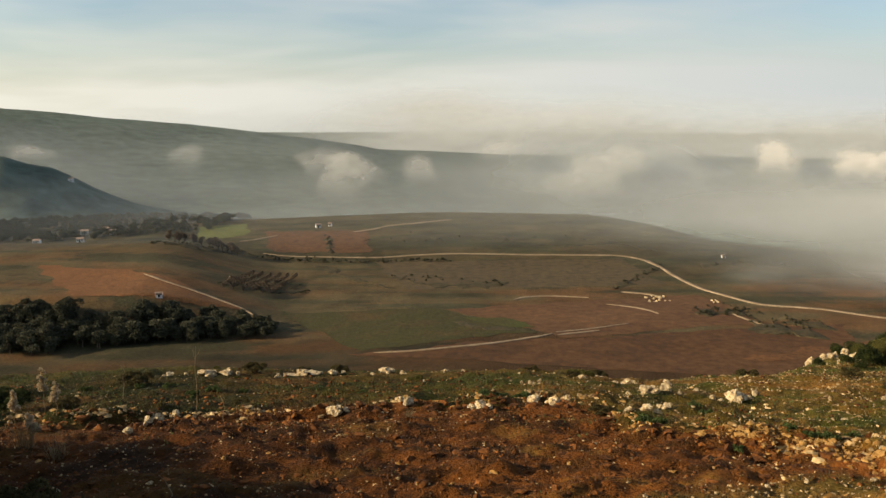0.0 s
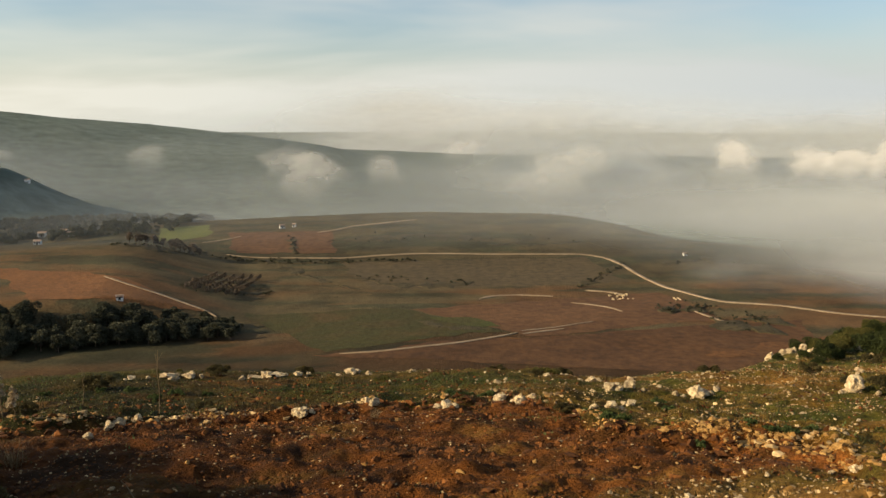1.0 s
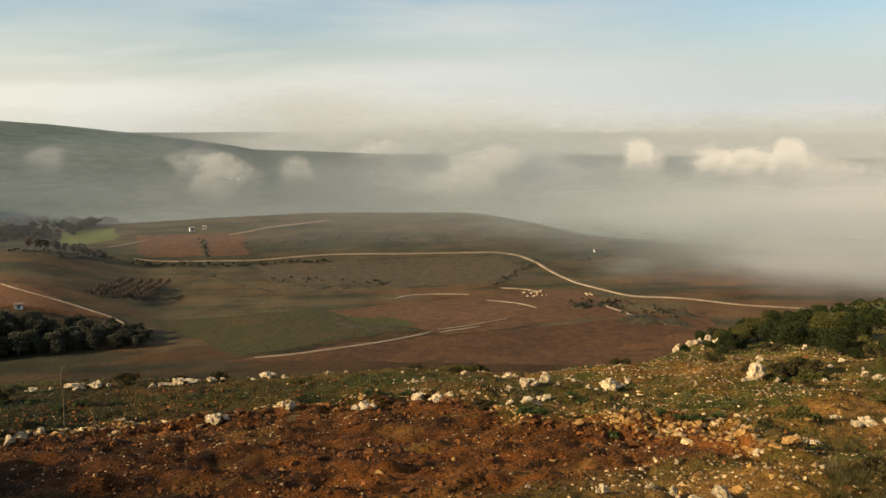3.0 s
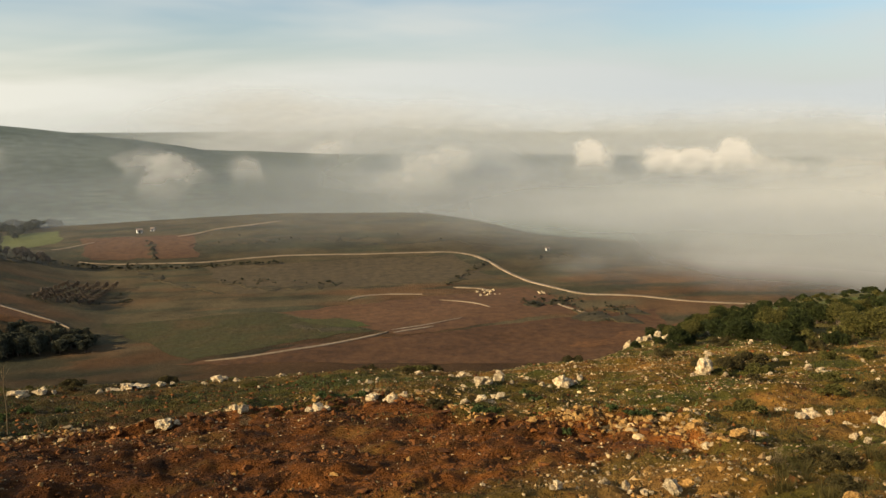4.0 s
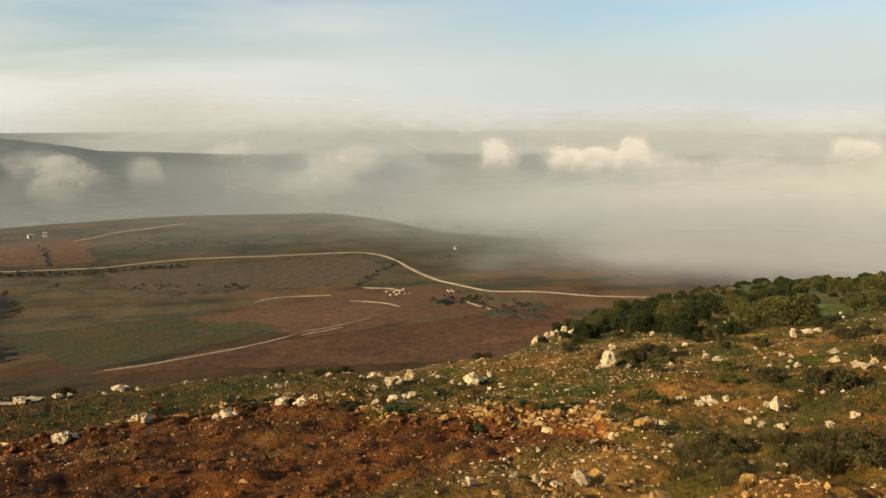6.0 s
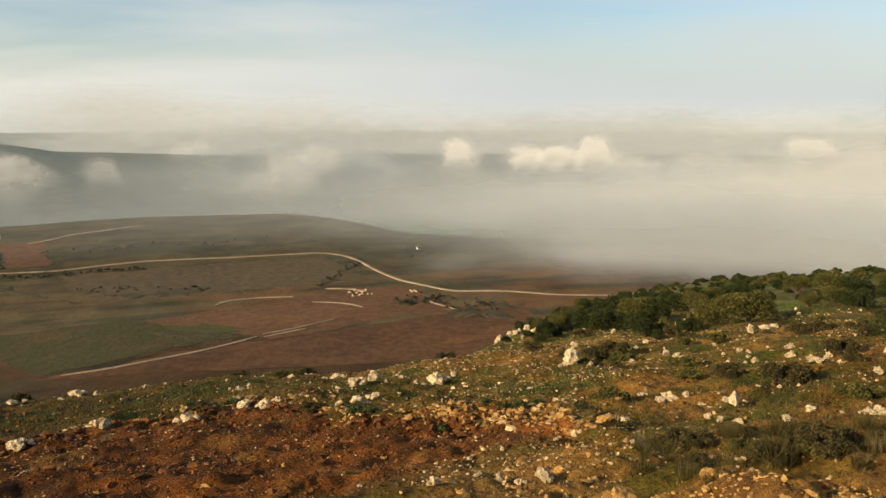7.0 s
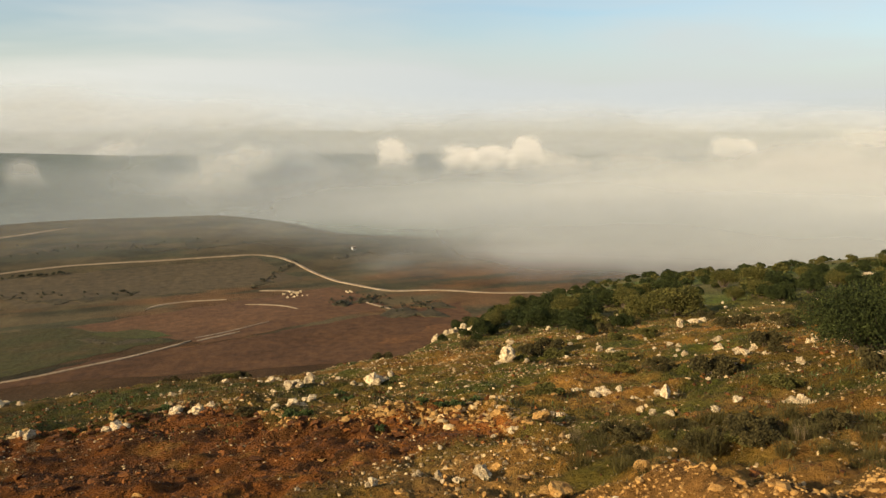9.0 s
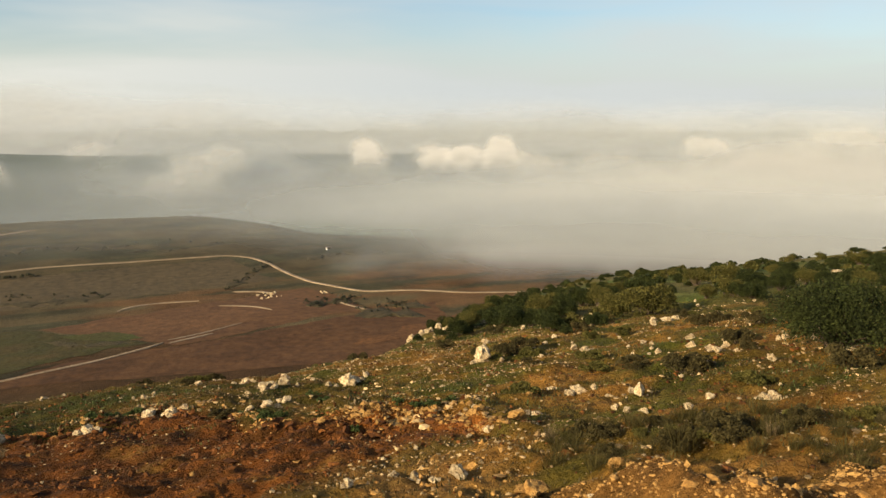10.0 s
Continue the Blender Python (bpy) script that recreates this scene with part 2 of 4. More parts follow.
def grid_object(name, xyz, mat, wrap=False):
    """A sheet from an array rows x columns x 3."""
    rows, cols = xyz.shape[:2]
    a = np.arange(rows * cols).reshape(rows, cols)
    if wrap:
        a = np.concatenate([a, a[:, :1]], 1)
    quads = np.stack([a[:-1, :-1], a[:-1, 1:], a[1:, 1:], a[1:, :-1]], -1).reshape(-1, 4)
    me = bpy.data.meshes.new(name)
    me.vertices.add(rows * cols)
    me.vertices.foreach_set("co", xyz.astype(np.float32).ravel())
    me.loops.add(quads.size)
    me.loops.foreach_set("vertex_index", quads.ravel().astype(np.int32))
    me.polygons.add(len(quads))
    me.polygons.foreach_set("loop_start", np.arange(0, quads.size, 4, dtype=np.int32))
    me.polygons.foreach_set("use_smooth", np.ones(len(quads), bool))
    me.update(calc_edges=True)
    me.materials.append(mat)
    return new(name, me)


def polar(az, d, lift=0.0):
    """The spot on the ground at d metres along a bearing (degrees to the right of ahead)."""
    x, y = d * math.sin(radians(az)), d * math.cos(radians(az))
    return Vector((x, y, float(ground(x, y)) + lift))


# ---- the ground: one sheet out to the horizon ----
def cover_colours(x, y):
    d = np.hypot(x, y)
    az = np.degrees(np.arctan2(x, y))
    az = np.where(az > 90, 270 - 2 * az, az)
    tone = lambda c: np.array(c)[None, None, :]
    pick = lambda a, b, w: a * (1 - w[..., None]) + b * w[..., None]
    red, dirt = tone((0.175, 0.062, 0.012)), tone((0.205, 0.108, 0.023))
    green, olive = tone((0.038, 0.052, 0.008)), tone((0.098, 0.068, 0.013))
    near = pick(red * 0.75, red * 1.25, fbm(x / 2.2, y / 2.2, 31))
    # the tilled red strip ends against a stony, weedy margin further down the slope
    strip = margin(az, d, x, y)
    verge = pick(np.broadcast_to(dirt * np.array([0.85, 0.9, 1.1]), near.shape), np.broadcast_to(olive, near.shape), ease(0.30, 0.52, fbm(x / 2.6, y / 1.2, 35)))
    verge = pick(verge, np.broadcast_to(green, near.shape), 0.75 * ease(0.48, 0.62, fbm(x / 3.4, y / 1.9, 37)))
    verge = pick(verge, np.broadcast_to(tone((0.200, 0.098, 0.022)), near.shape), 0.6 * ease(0.52, 0.66, fbm(x / 2.9, y / 1.2, 36)) * ease(2, 16, az))
    near = pick(near, np.broadcast_to(tone((0.056, 0.030, 0.009)), near.shape), 0.65 * ease(0.54, 0.66, fbm(x / 1.3, y / 0.8, 34)))
    near = pick(near, np.broadcast_to(tone((0.046, 0.022, 0.007)), near.shape), 0.7 * ease(0.55, 0.68, fbm(x / 0.55, y / 0.40, 30)))
    near = pick(near, np.broadcast_to(dirt, near.shape), 0.7 * ease(0.56, 0.70, fbm(x / 1.7, y / 1.0, 32)))
    near = pick(near, verge, strip)
    # shade on the left and sun on the right, painted into the colour
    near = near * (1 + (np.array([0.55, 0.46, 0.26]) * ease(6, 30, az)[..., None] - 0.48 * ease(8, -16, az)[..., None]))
    heap = 0.8 * np.exp(-((az - 26) / 6.5) ** 2 - ((d - 11.2) / 1.8) ** 2)
    near = pick(near, np.broadcast_to(tone((0.26, 0.14, 0.040)), near.shape), heap)
    bank = ease(9.9, 8.9, d + 0.6 * np.sin(az)) * ease(31, 38, az)
    near = pick(near, np.broadcast_to(tone((0.21, 0.105, 0.027)), near.shape), bank)
    scrub = pick(np.broadcast_to(tone((0.125, 0.105, 0.034)), near.shape), np.broadcast_to(tone((0.085, 0.105, 0.024)), near.shape), ease(0.35, 0.65, fbm(x / 9, y / 9, 39)))
    scrub = pick(scrub, np.broadcast_to(tone((0.115, 0.150, 0.024)), near.shape), np.exp(-((az - 44.6) / 2.0) ** 2 - ((d - 43) / 7) ** 2))
    near = pick(near, scrub, ease(28, 48, d))
    soil, fallow = tone((0.115, 0.064, 0.028)), tone((0.086, 0.067, 0.034))
    vale = pick(np.broadcast_to(soil, near.shape), np.broadcast_to(fallow, near.shape), ease(0.38, 0.60, fbm(x / 70, y / 28, 41)))
    vale = pick(vale, np.broadcast_to(fallow * 0.9, near.shape), ease(440, 520, y))
    vale = pick(vale, np.broadcast_to(tone((0.046, 0.046, 0.025)), near.shape), 0.85 * ease(0.50, 0.64, fbm(x / 60, y / 10, 43)))
    # far slopes: distance haze put into a cool grey-green colour
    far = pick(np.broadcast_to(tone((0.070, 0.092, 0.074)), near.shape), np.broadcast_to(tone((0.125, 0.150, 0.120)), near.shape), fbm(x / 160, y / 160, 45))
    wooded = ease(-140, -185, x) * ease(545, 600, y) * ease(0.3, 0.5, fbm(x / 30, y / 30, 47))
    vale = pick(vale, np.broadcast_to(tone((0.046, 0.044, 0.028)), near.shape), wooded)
    # valley cover gets darker towards the foot of the hillside
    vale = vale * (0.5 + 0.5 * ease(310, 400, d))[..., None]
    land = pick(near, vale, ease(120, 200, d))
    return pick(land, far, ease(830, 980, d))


def build_ground():
    bearings = np.radians(np.concatenate([np.arange(-34, 64, 0.2), np.arange(64, 326, 3.0)]))
    rings = np.concatenate([np.geomspace(0.05, 6.5, 60)[:-1], np.geomspace(6.5, 42, 260)[:-1], np.geomspace(42, 4900, 520)])
    az, d = np.meshgrid(bearings, rings)
    x, y = d * np.sin(az) + 0.31 * np.exp(-d / 2), d * np.cos(az) - 0.37 * np.exp(-d / 2)
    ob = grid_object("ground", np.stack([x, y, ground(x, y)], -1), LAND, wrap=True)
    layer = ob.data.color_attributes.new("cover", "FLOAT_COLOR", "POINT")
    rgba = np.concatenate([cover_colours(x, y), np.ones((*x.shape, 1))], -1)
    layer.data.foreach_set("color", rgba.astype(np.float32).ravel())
    tagged(ob, "stony red hillside falling to brown winter farmland", "ground", kind="structure")


build_ground()


def draped_field(name, label, corners, mat, lift=0.14, steps=60, wobble=5.0):
    """A field between four corners, laid over the land, with slightly uneven edges."""
    (x0, y0), (x1, y1), (x2, y2), (x3, y3) = corners
    u, v = np.meshgrid(np.linspace(0, 1, steps), np.linspace(0, 1, steps))
    x = (x0 * (1 - u) + x1 * u) * (1 - v) + (x3 * (1 - u) + x2 * u) * v
    y = (y0 * (1 - u) + y1 * u) * (1 - v) + (y3 * (1 - u) + y2 * u) * v
    x, y = x + wobble * (fbm(x / 14, y / 14, 51) - 0.5) * 2, y + wobble * (fbm(x / 14, y / 14, 53) - 0.5) * 2
    return tagged(grid_object(name, np.stack([x, y, ground(x, y) + lift], -1), mat), label, "field", kind="structure")


def ribbon(name, label, points, width, mat=None, lift=0.35, category="track"):
    """A track along a line of spots, smoothed and laid over the land."""
    p = np.array(points, float)
    t = np.concatenate([[0], np.cumsum(np.hypot(*np.diff(p, axis=0).T))])
    s = np.linspace(0, t[-1], max(12, int(t[-1] / 2.5)))
    x, y = np.interp(s, t, p[:, 0]), np.interp(s, t, p[:, 1])
    for _ in range(8):
        x[1:-1], y[1:-1] = (x[:-2] + 2 * x[1:-1] + x[2:]) / 4, (y[:-2] + 2 * y[1:-1] + y[2:]) / 4
    nx, ny = -np.gradient(y), np.gradient(x)
    size = np.hypot(nx, ny)
    w = width * (0.7 + 0.6 * fbm(s / 9, s * 0, 57)) / 2 * np.clip(6 * np.minimum(s, s[-1] - s) / s[-1] + 0.25, 0, 1)
    nx, ny = nx / size * w, ny / size * w
    side = np.array([-1.15, -1, -0.3, 0.3, 1, 1.15])[:, None]
    X, Y = x + side * nx, y + side * ny
    drop = np.where(np.abs(side) > 1.05, -1.2, 0) * np.ones_like(X)
    return tagged(grid_object(name, np.stack([X, Y, ground(X, Y) + lift + drop], -1), mat or ROAD), label, category, kind="structure")


F_ORANGE = material("orange_soil", [(0.12, 0.052, 0.016), (0.18, 0.080, 0.026)], 0.05, fine=0.8, bump=0.3)
F_RUST = material("rusty_soil", [(0.086, 0.040, 0.014), (0.135, 0.060, 0.019)], 0.05, fine=0.4, bump=0.15)
F_GREEN = material("young_crop", [(0.060, 0.041, 0.012), (0.040, 0.038, 0.009), (0.068, 0.043, 0.013)], 0.03, fine=0.7, bump=0.2)
F_SPROUT = material("sprouting_crop", [(0.054, 0.047, 0.012), (0.054, 0.066, 0.012)], 0.06, fine=0.7, bump=0.2)
F_LIME = material("bright_pasture", [(0.085, 0.095, 0.024), (0.115, 0.12, 0.034)], 0.05, fine=0.6, bump=0.2)
F_VINE = material("bare_vineyard", [(0.082, 0.040, 0.016), (0.120, 0.060, 0.025)], 0.03, fine=0.25, bump=0.15)
F_DARK = material("dark_brown_soil", [(0.062, 0.029, 0.010), (0.096, 0.046, 0.017)], 0.03, fine=0.25, bump=0.15)
F_GREY = material("grey_fallow", [(0.068, 0.050, 0.024), (0.084, 0.061, 0.029)], 0.025, fine=0.22, bump=0.15)

draped_field("field_orange", "ploughed orange-brown field above a wooded bank", ((-222, 436), (-155, 420), (-93, 378), (-165, 358)), F_ORANGE)
draped_field("field_green", "dull green field of young winter crop", ((-82, 392), (-10, 403), (42, 352), (-34, 324)), F_GREEN)
draped_field("field_sprout", "bright green tip of the winter crop", ((8, 380), (30, 382), (43, 362), (26, 360)), F_SPROUT, lift=0.22, wobble=4.0)
draped_field("field_rust", "rust-coloured bare patch below the hillside", ((118, 316), (152, 334), (182, 338), (166, 306)), F_RUST, lift=0.22, wobble=7.0)
draped_field("field_lime", "small bright green pasture at the hill's foot", ((-204, 677), (-165, 685), (-150, 628), (-185, 600)), F_LIME)
draped_field("field_vine", "reddish-brown bare vineyard soil", ((0, 398), (140, 440), (150, 372), (52, 345)), F_VINE, lift=0.10)
draped_field("field_vine_low", "reddish-brown bare soil below the track", ((-40, 318), (48, 342), (185, 372), (160, 285)), F_DARK, lift=0.10)
draped_field("field_grey", "grey-brown fallow field along the road", ((-45, 535), (120, 545), (130, 470), (-20, 450)), F_GREY, lift=0.10)
draped_field("field_brown", "brown ploughed field beside the farmhouse", ((-140, 640), (-60, 640), (-50, 565), (-120, 570)), F_VINE, lift=0.10)

ribbon("road", "pale unpaved road winding round the hill", ((-124, 560), (-102, 554), (-47, 549), (6, 560), (65, 558), (122, 554), (134, 541), (140, 518),
       (142, 487), (146, 453), (156, 430), (164, 411), (189, 403), (213, 385), (245, 372), (290, 380)), 2.6, category="road")
ribbon("track_vineyard", "pale dirt track through the vineyards", ((37, 422), (43, 431), (60, 436), (78, 431)), 2.0)
ribbon("track_quarry", "pale dirt track by a small rock cutting", ((99, 447), (114, 442), (118, 430)), 2.6)
ribbon("track_bend", "short pale dirt track in brown fields", ((84, 412), (91, 409), (101, 401), (105, 389)), 1.7)
ribbon("track_low", "pale dirt track along the green field", ((-28, 321), (-10, 322), (16, 331), (43, 345), (48, 350)), 1.7)
ribbon("track_pair", "twin wheel ruts of a pale track", ((50, 353), (68, 360), (86, 370)), 1.0)
ribbon("track_pair_low", "twin wheel ruts of a pale track", ((50, 348), (58, 352), (70, 357)), 1.3)
ribbon("track_terrace", "pale dirt track across the orange field", ((-153, 413), (-135, 398), (-111, 389), (-94, 381), (-89, 376)), 2.0)
ribbon("track_ridge", "pale track on the hill's crest", ((-70, 632), (-55, 640), (-43, 653), (-20, 660), (7, 672)), 2.9)
ribbon("track_farm", "pale farm lane beside the pasture", ((-150, 600), (-138, 611), (-127, 625)), 2.3)
ribbon("track_spur", "pale spur track below the road", ((141, 392), (144, 381), (149, 366)), 1.7)


def hedge(name, label, points, width, tall):
    """A bank of low scrub along a line: an uneven, rounded mound laid over the land."""
    p = np.array(points, float)
    t = np.concatenate([[0], np.cumsum(np.hypot(*np.diff(p, axis=0).T))])
    s = np.linspace(0, t[-1], max(24, int(t[-1] / 0.8)))
    x, y = np.interp(s, t, p[:, 0]), np.interp(s, t, p[:, 1])
    for _ in range(60):
        x[1:-1], y[1:-1] = (x[:-2] + 2 * x[1:-1] + x[2:]) / 4, (y[:-2] + 2 * y[1:-1] + y[2:]) / 4
    nx, ny = -np.gradient(y), np.gradient(x)
    size = np.hypot(nx, ny)
    x, y = x + 5 * (fbm(s / 11, s * 0, 58 + width) - 0.5), y + 12 * (fbm(s / 9, s * 0, 59 + width) - 0.5)
    w = width / 2 * (0.05 + 1.9 * ease(0.25, 0.75, fbm(s / 8, s * 0, 61 + width))) * np.clip(5 * np.minimum(s, s[-1] - s) / s[-1] + 0.1, 0, 1)
    side = np.linspace(-1, 1, 11)[:, None]
    X, Y = x + side * nx / size * w, y + side * ny / size * w
    Z = ground(X, Y) + 0.10 + 0.45 * tall * (1 - side ** 2) * fbm(X / 1.8, Y / 1.8, 62) - 0.5 * (np.abs(side) > 0.99)
    return tagged(grid_object(name, np.stack([X, Y, Z], -1), SCRUB), label, "scrub", kind="structure")


SCRUB = material("valley_scrub", [(0.036, 0.030, 0.014), (0.074, 0.056, 0.026)], 0.12, fine=0.5, bump=0.4)
for name, points, width, tall in (
        ("scrub_road", ((-116, 546), (-76, 536), (-35, 537)), 9, 1.6), ("scrub_bank", ((-32, 488), (-14, 464), (15, 462), (38, 471)), 13, 1.4), ("scrub_gully", ((98, 456), (120, 495), (142, 527)), 7, 1.5),
        ("scrub_orchard", ((-119, 430), (-100, 437), (-73, 446)), 10, 1.4), ("scrub_lane", ((-88, 619), (-77, 563)), 6, 2.0), ("scrub_crop", ((4, 372), (19, 359), (37, 358)), 5, 0.6),
        ("scrub_junction", ((124, 396), (140, 391), (156, 402)), 14, 2.2), ("scrub_terrace", ((-82, 525), (-47, 470), (-27, 453)), 9, 1.2), ("scrub_far", ((167, 524), (201, 536), (227, 527)), 14, 2.0),
        ("scrub_west", ((-185, 516), (-151, 512), (-138, 560)), 10, 2.0), ("scrub_hill", ((-60, 600), (10, 612), (70, 604)), 12, 1.0), ("scrub_slope", ((60, 585), (130, 590), (160, 560)), 9, 1.0),
        ("scrub_spur", ((143, 372), (156, 350), (176, 372)), 16, 2.0)):
    hedge(name, "dark winter scrub along a field's edge", points, width, tall)


# ---- mist: curved sheets of fog standing one behind the other in the valley ----
def el_of(z, d):
    return np.degrees(np.arctan2(z, d))


def mist_sheet(name, label, radius, az_range, low, high, density, mat=None, step=0.35):
    """A gently rising sheet of fog between two distances; density(az, elevation angle) gives how thick it is."""
    az = np.arange(az_range[0], az_range[1] + step, step)
    el = np.linspace(low, high, int((high - low) / 0.10) + 2)
    A, E = np.meshgrid(az, el)
    R = radius[0] + (radius[1] - radius[0]) * (E - low) / (high - low)
    xyz = np.stack([R * np.sin(np.radians(A)), R * np.cos(np.radians(A)), R * np.tan(np.radians(E))], -1)
    ob = grid_object(name, xyz, mat or MIST)
    layer = ob.data.attributes.new("mist_amount", "FLOAT", "POINT")
    layer.data.foreach_set("value", np.clip(density(A, E), 0, 1).astype(np.float32).ravel())
    return tagged(ob, label, "fog", kind="structure")


def lump(A, E, az, el, wide, tall, seed=0):
    """A billow: a soft mound, fluffier above than below."""
    n = 0.62 * (fbm(A / 1.3 + seed, E / 0.9, 63, 5) - 0.5) * 2
    r = np.hypot((A - az) / wide, np.maximum(E - el, 0) / tall) + n
    return ease(1.10, 0.5, r) * ease(el - 1.5 * tall, el + 0.3 * tall, E + 0.8 * n)


def near_fog(A, E):
    n = fbm(A / 7, E / 3.5, 65) - 0.5
    top = np.interp(A, [20, 35, 45, 57, 70], [-7.0, -3.6, -2.4, -1.1, -0.6])
    return ease(18, 33, A + 9 * n) * ease(-12.0, -9.0, E + 1.4 * n) * ease(top + 1.0, top - 1.6, E + 2.6 * n) * 0.88


def mid_fog(A, E):
    n = fbm(A / 6, E / 2.8, 67) - 0.5
    top = np.interp(A, [5, 20, 30, 45, 60], [-6.5, -4.6, -3.8, -3.0, -2.2])
    return ease(9, 22, A + 9 * n) * ease(-9.0, -6.6, E + 1.2 * n) * ease(top + 1.3, top - 1.5, E + 2.8 * n) * 0.72 + 0.40 * ease(-9.2, -7.0, E + 0.8 * n) * ease(-4.5, -6.4, E + n) * ease(-32, -6, A) * ease(22, 10, A)


def hill_fog(A, E):
    n = fbm(A / 5, E / 2.2, 69) - 0.5
    thick = 0.22 + 0.62 * ease(-2, 15, A + 9 * n)
    top = -3.0 + 0.9 * np.sin(A / 6.5)
    return thick * ease(top + 1.6, top - 1.4, E + 2.6 * n) * (0.38 + 0.62 * ease(-6.8, -3.4, E + n - 2.5 * ease(14, 24, A))) * ease(-8.0, -6.4, E + 0.8 * n)


def back_fog(A, E):
    n = fbm(A / 6, E / 2.2, 71) - 0.5
    body = (0.26 + 0.48 * ease(0, 13, A + 6 * n)) * ease(0.2, -2.2, E + 1.8 * n - 0.6 * ease(-8, 0, A))
    return body * (0.75 + 0.5 * fbm(A / 2.5, E / 0.9, 75)) * ease(-6.0, -4.8, E + 0.6 * n)


def high_fog(A, E):
    n = fbm(A / 8, E / 1.5, 73) - 0.5
    top = -0.2 + 1.1 * ease(-13, -6, A) - 0.9 * ease(8, 20, A) + 0.5 * np.exp(-((A + 1) / 5.0) ** 2)
    return 0.86 * ease(top + 1.7, top - 1.6, E + 1.5 * n) * ease(-15, -2, A + 6 * n)


def billow_fog(A, E):
    """The heads of the fog, sunlit by their paler colour: bearing, elevation, half width, height, thickness."""
    total = 0.0
    for k, (az, el, wide, tall, much) in enumerate(((-8.3, -3.0, 1.7, 1.0, 0.4), (-6.2, -3.4, 2.2, 1.1, 0.5), (-7.2, -4.6, 1.8, 1.0, 0.3), (-1.5, -3.4, 1.3, 1.2, 0.45), (3.6, -2.0, 1.5, 0.7, 0.35),
                                                (12.4, -2.8, 1.3, 0.9, 0.4), (10.4, -3.7, 2.2, 1.1, 0.38), (8.0, -4.6, 2.4, 1.0, 0.25), (21.9, -2.6, 1.3, 1.15, 0.9), (26.4, -2.7, 1.6, 1.15, 0.95),
                                                (28.7, -2.8, 2.0, 1.1, 0.95), (31.0, -2.5, 1.6, 1.3, 0.95), (33.6, -3.4, 2.4, 1.1, 0.6), (45.0, -2.3, 2.0, 1.0, 0.55), (38.5, -3.2, 2.6, 0.9, 0.4),
                                                (-26.5, -2.2, 1.4, 0.7, 0.35), (-17.2, -2.4, 1.3, 0.8, 0.3), (53, -1.6, 3.0, 0.9, 0.4))):
        total = 1 - (1 - total) * (1 - 0.85 * much * lump(A, E, az, el, wide, tall, k * 3.1))
    return total


def haze(A, E):
    """Thin damp air over the valley, thicker with distance and towards the fog."""
    n = fbm(A / 9, E / 3.0, 77) - 0.5
    return (0.05 * ease(-10, -8, E) + (0.10 + 0.18 * ease(-10, 10, A)) * ease(-9.5, -6.0, E + 1.2 * n) + 0.18 * ease(8, 24, A + 6 * n)) * ease(-11.0, -8.5, E + n) * ease(-2.6, -5.4, E + 1.5 * n)


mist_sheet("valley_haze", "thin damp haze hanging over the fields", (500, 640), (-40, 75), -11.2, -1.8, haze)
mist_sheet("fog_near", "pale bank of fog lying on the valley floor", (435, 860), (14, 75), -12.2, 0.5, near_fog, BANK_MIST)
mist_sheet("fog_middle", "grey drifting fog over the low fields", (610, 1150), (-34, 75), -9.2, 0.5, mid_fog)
mist_sheet("fog_billows", "cream billows rising from the fog, coloured as if sunlit", (1050, 1850), (-32, 75), -7.0, 0.5, billow_fog, PUFF, 0.18)
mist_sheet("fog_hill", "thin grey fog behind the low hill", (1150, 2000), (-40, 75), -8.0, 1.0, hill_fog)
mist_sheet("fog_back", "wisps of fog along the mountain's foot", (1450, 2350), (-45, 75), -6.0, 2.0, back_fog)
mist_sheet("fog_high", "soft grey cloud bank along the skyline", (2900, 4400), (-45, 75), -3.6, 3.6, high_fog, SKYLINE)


# ---- stones, clods and rubble of the near slope ----
def rock_mesh(name, seed, mat, cuts=10, subdivisions=3, flat=0.75):
    """A weathered limestone block: a lump cut by flat planes, with pitted skin."""
    rnd = random.Random(seed)
    bm = bmesh.new()
    bmesh.ops.create_icosphere(bm, subdivisions=subdivisions, radius=1)
    planes = [(Vector((rnd.gauss(0, 1), rnd.gauss(0, 1), rnd.gauss(0, 0.8))).normalized(), rnd.uniform(0.45, 0.8)) for _ in range(cuts)]
    for v in bm.verts:
        p = v.co.copy()
        for normal, reach in planes:
            over = p.dot(normal) - reach
            if over > 0:
                p -= normal * over * 0.92
        p *= 1 + 0.34 * noise.fractal(p * 1.9 + Vector((seed, 0, 0)), 0.7, 2.1, 4) + 0.16 * noise.noise(p * 5 + Vector((0, seed, 0)))
        v.co = Vector((p.x * 1.2, p.y, p.z * flat))
    me = bpy.data.meshes.new(name)
    bm.to_mesh(me)
    bm.free()
    low = min(v.co.z for v in me.vertices)
    for v in me.vertices:
        v.co.z -= low * 0.72
    me.materials.append(mat)
    return me


ROCKS = [rock_mesh("stone", 10 + k, STONE, flat=(0.7, 0.85, 0.6, 1.0, 0.75, 0.9)[k]) for k in range(6)]
OCHRES = [rock_mesh("stone", 40 + k, OCHRE) for k in range(2)]


def place_rock(name, mesh, az, d, size, turn, label, group="", stretch=1.0, sink=0.0):
    ob = new(name, mesh)
    p = polar(az, d, -sink)
    ob.matrix_world = pose(p.x, p.y, p.z, 0, 0, turn) @ Matrix.Diagonal((size / 2.2, size / 2.2, size / 2.2 * stretch, 1))
    return tagged(ob, label, "rock", group)


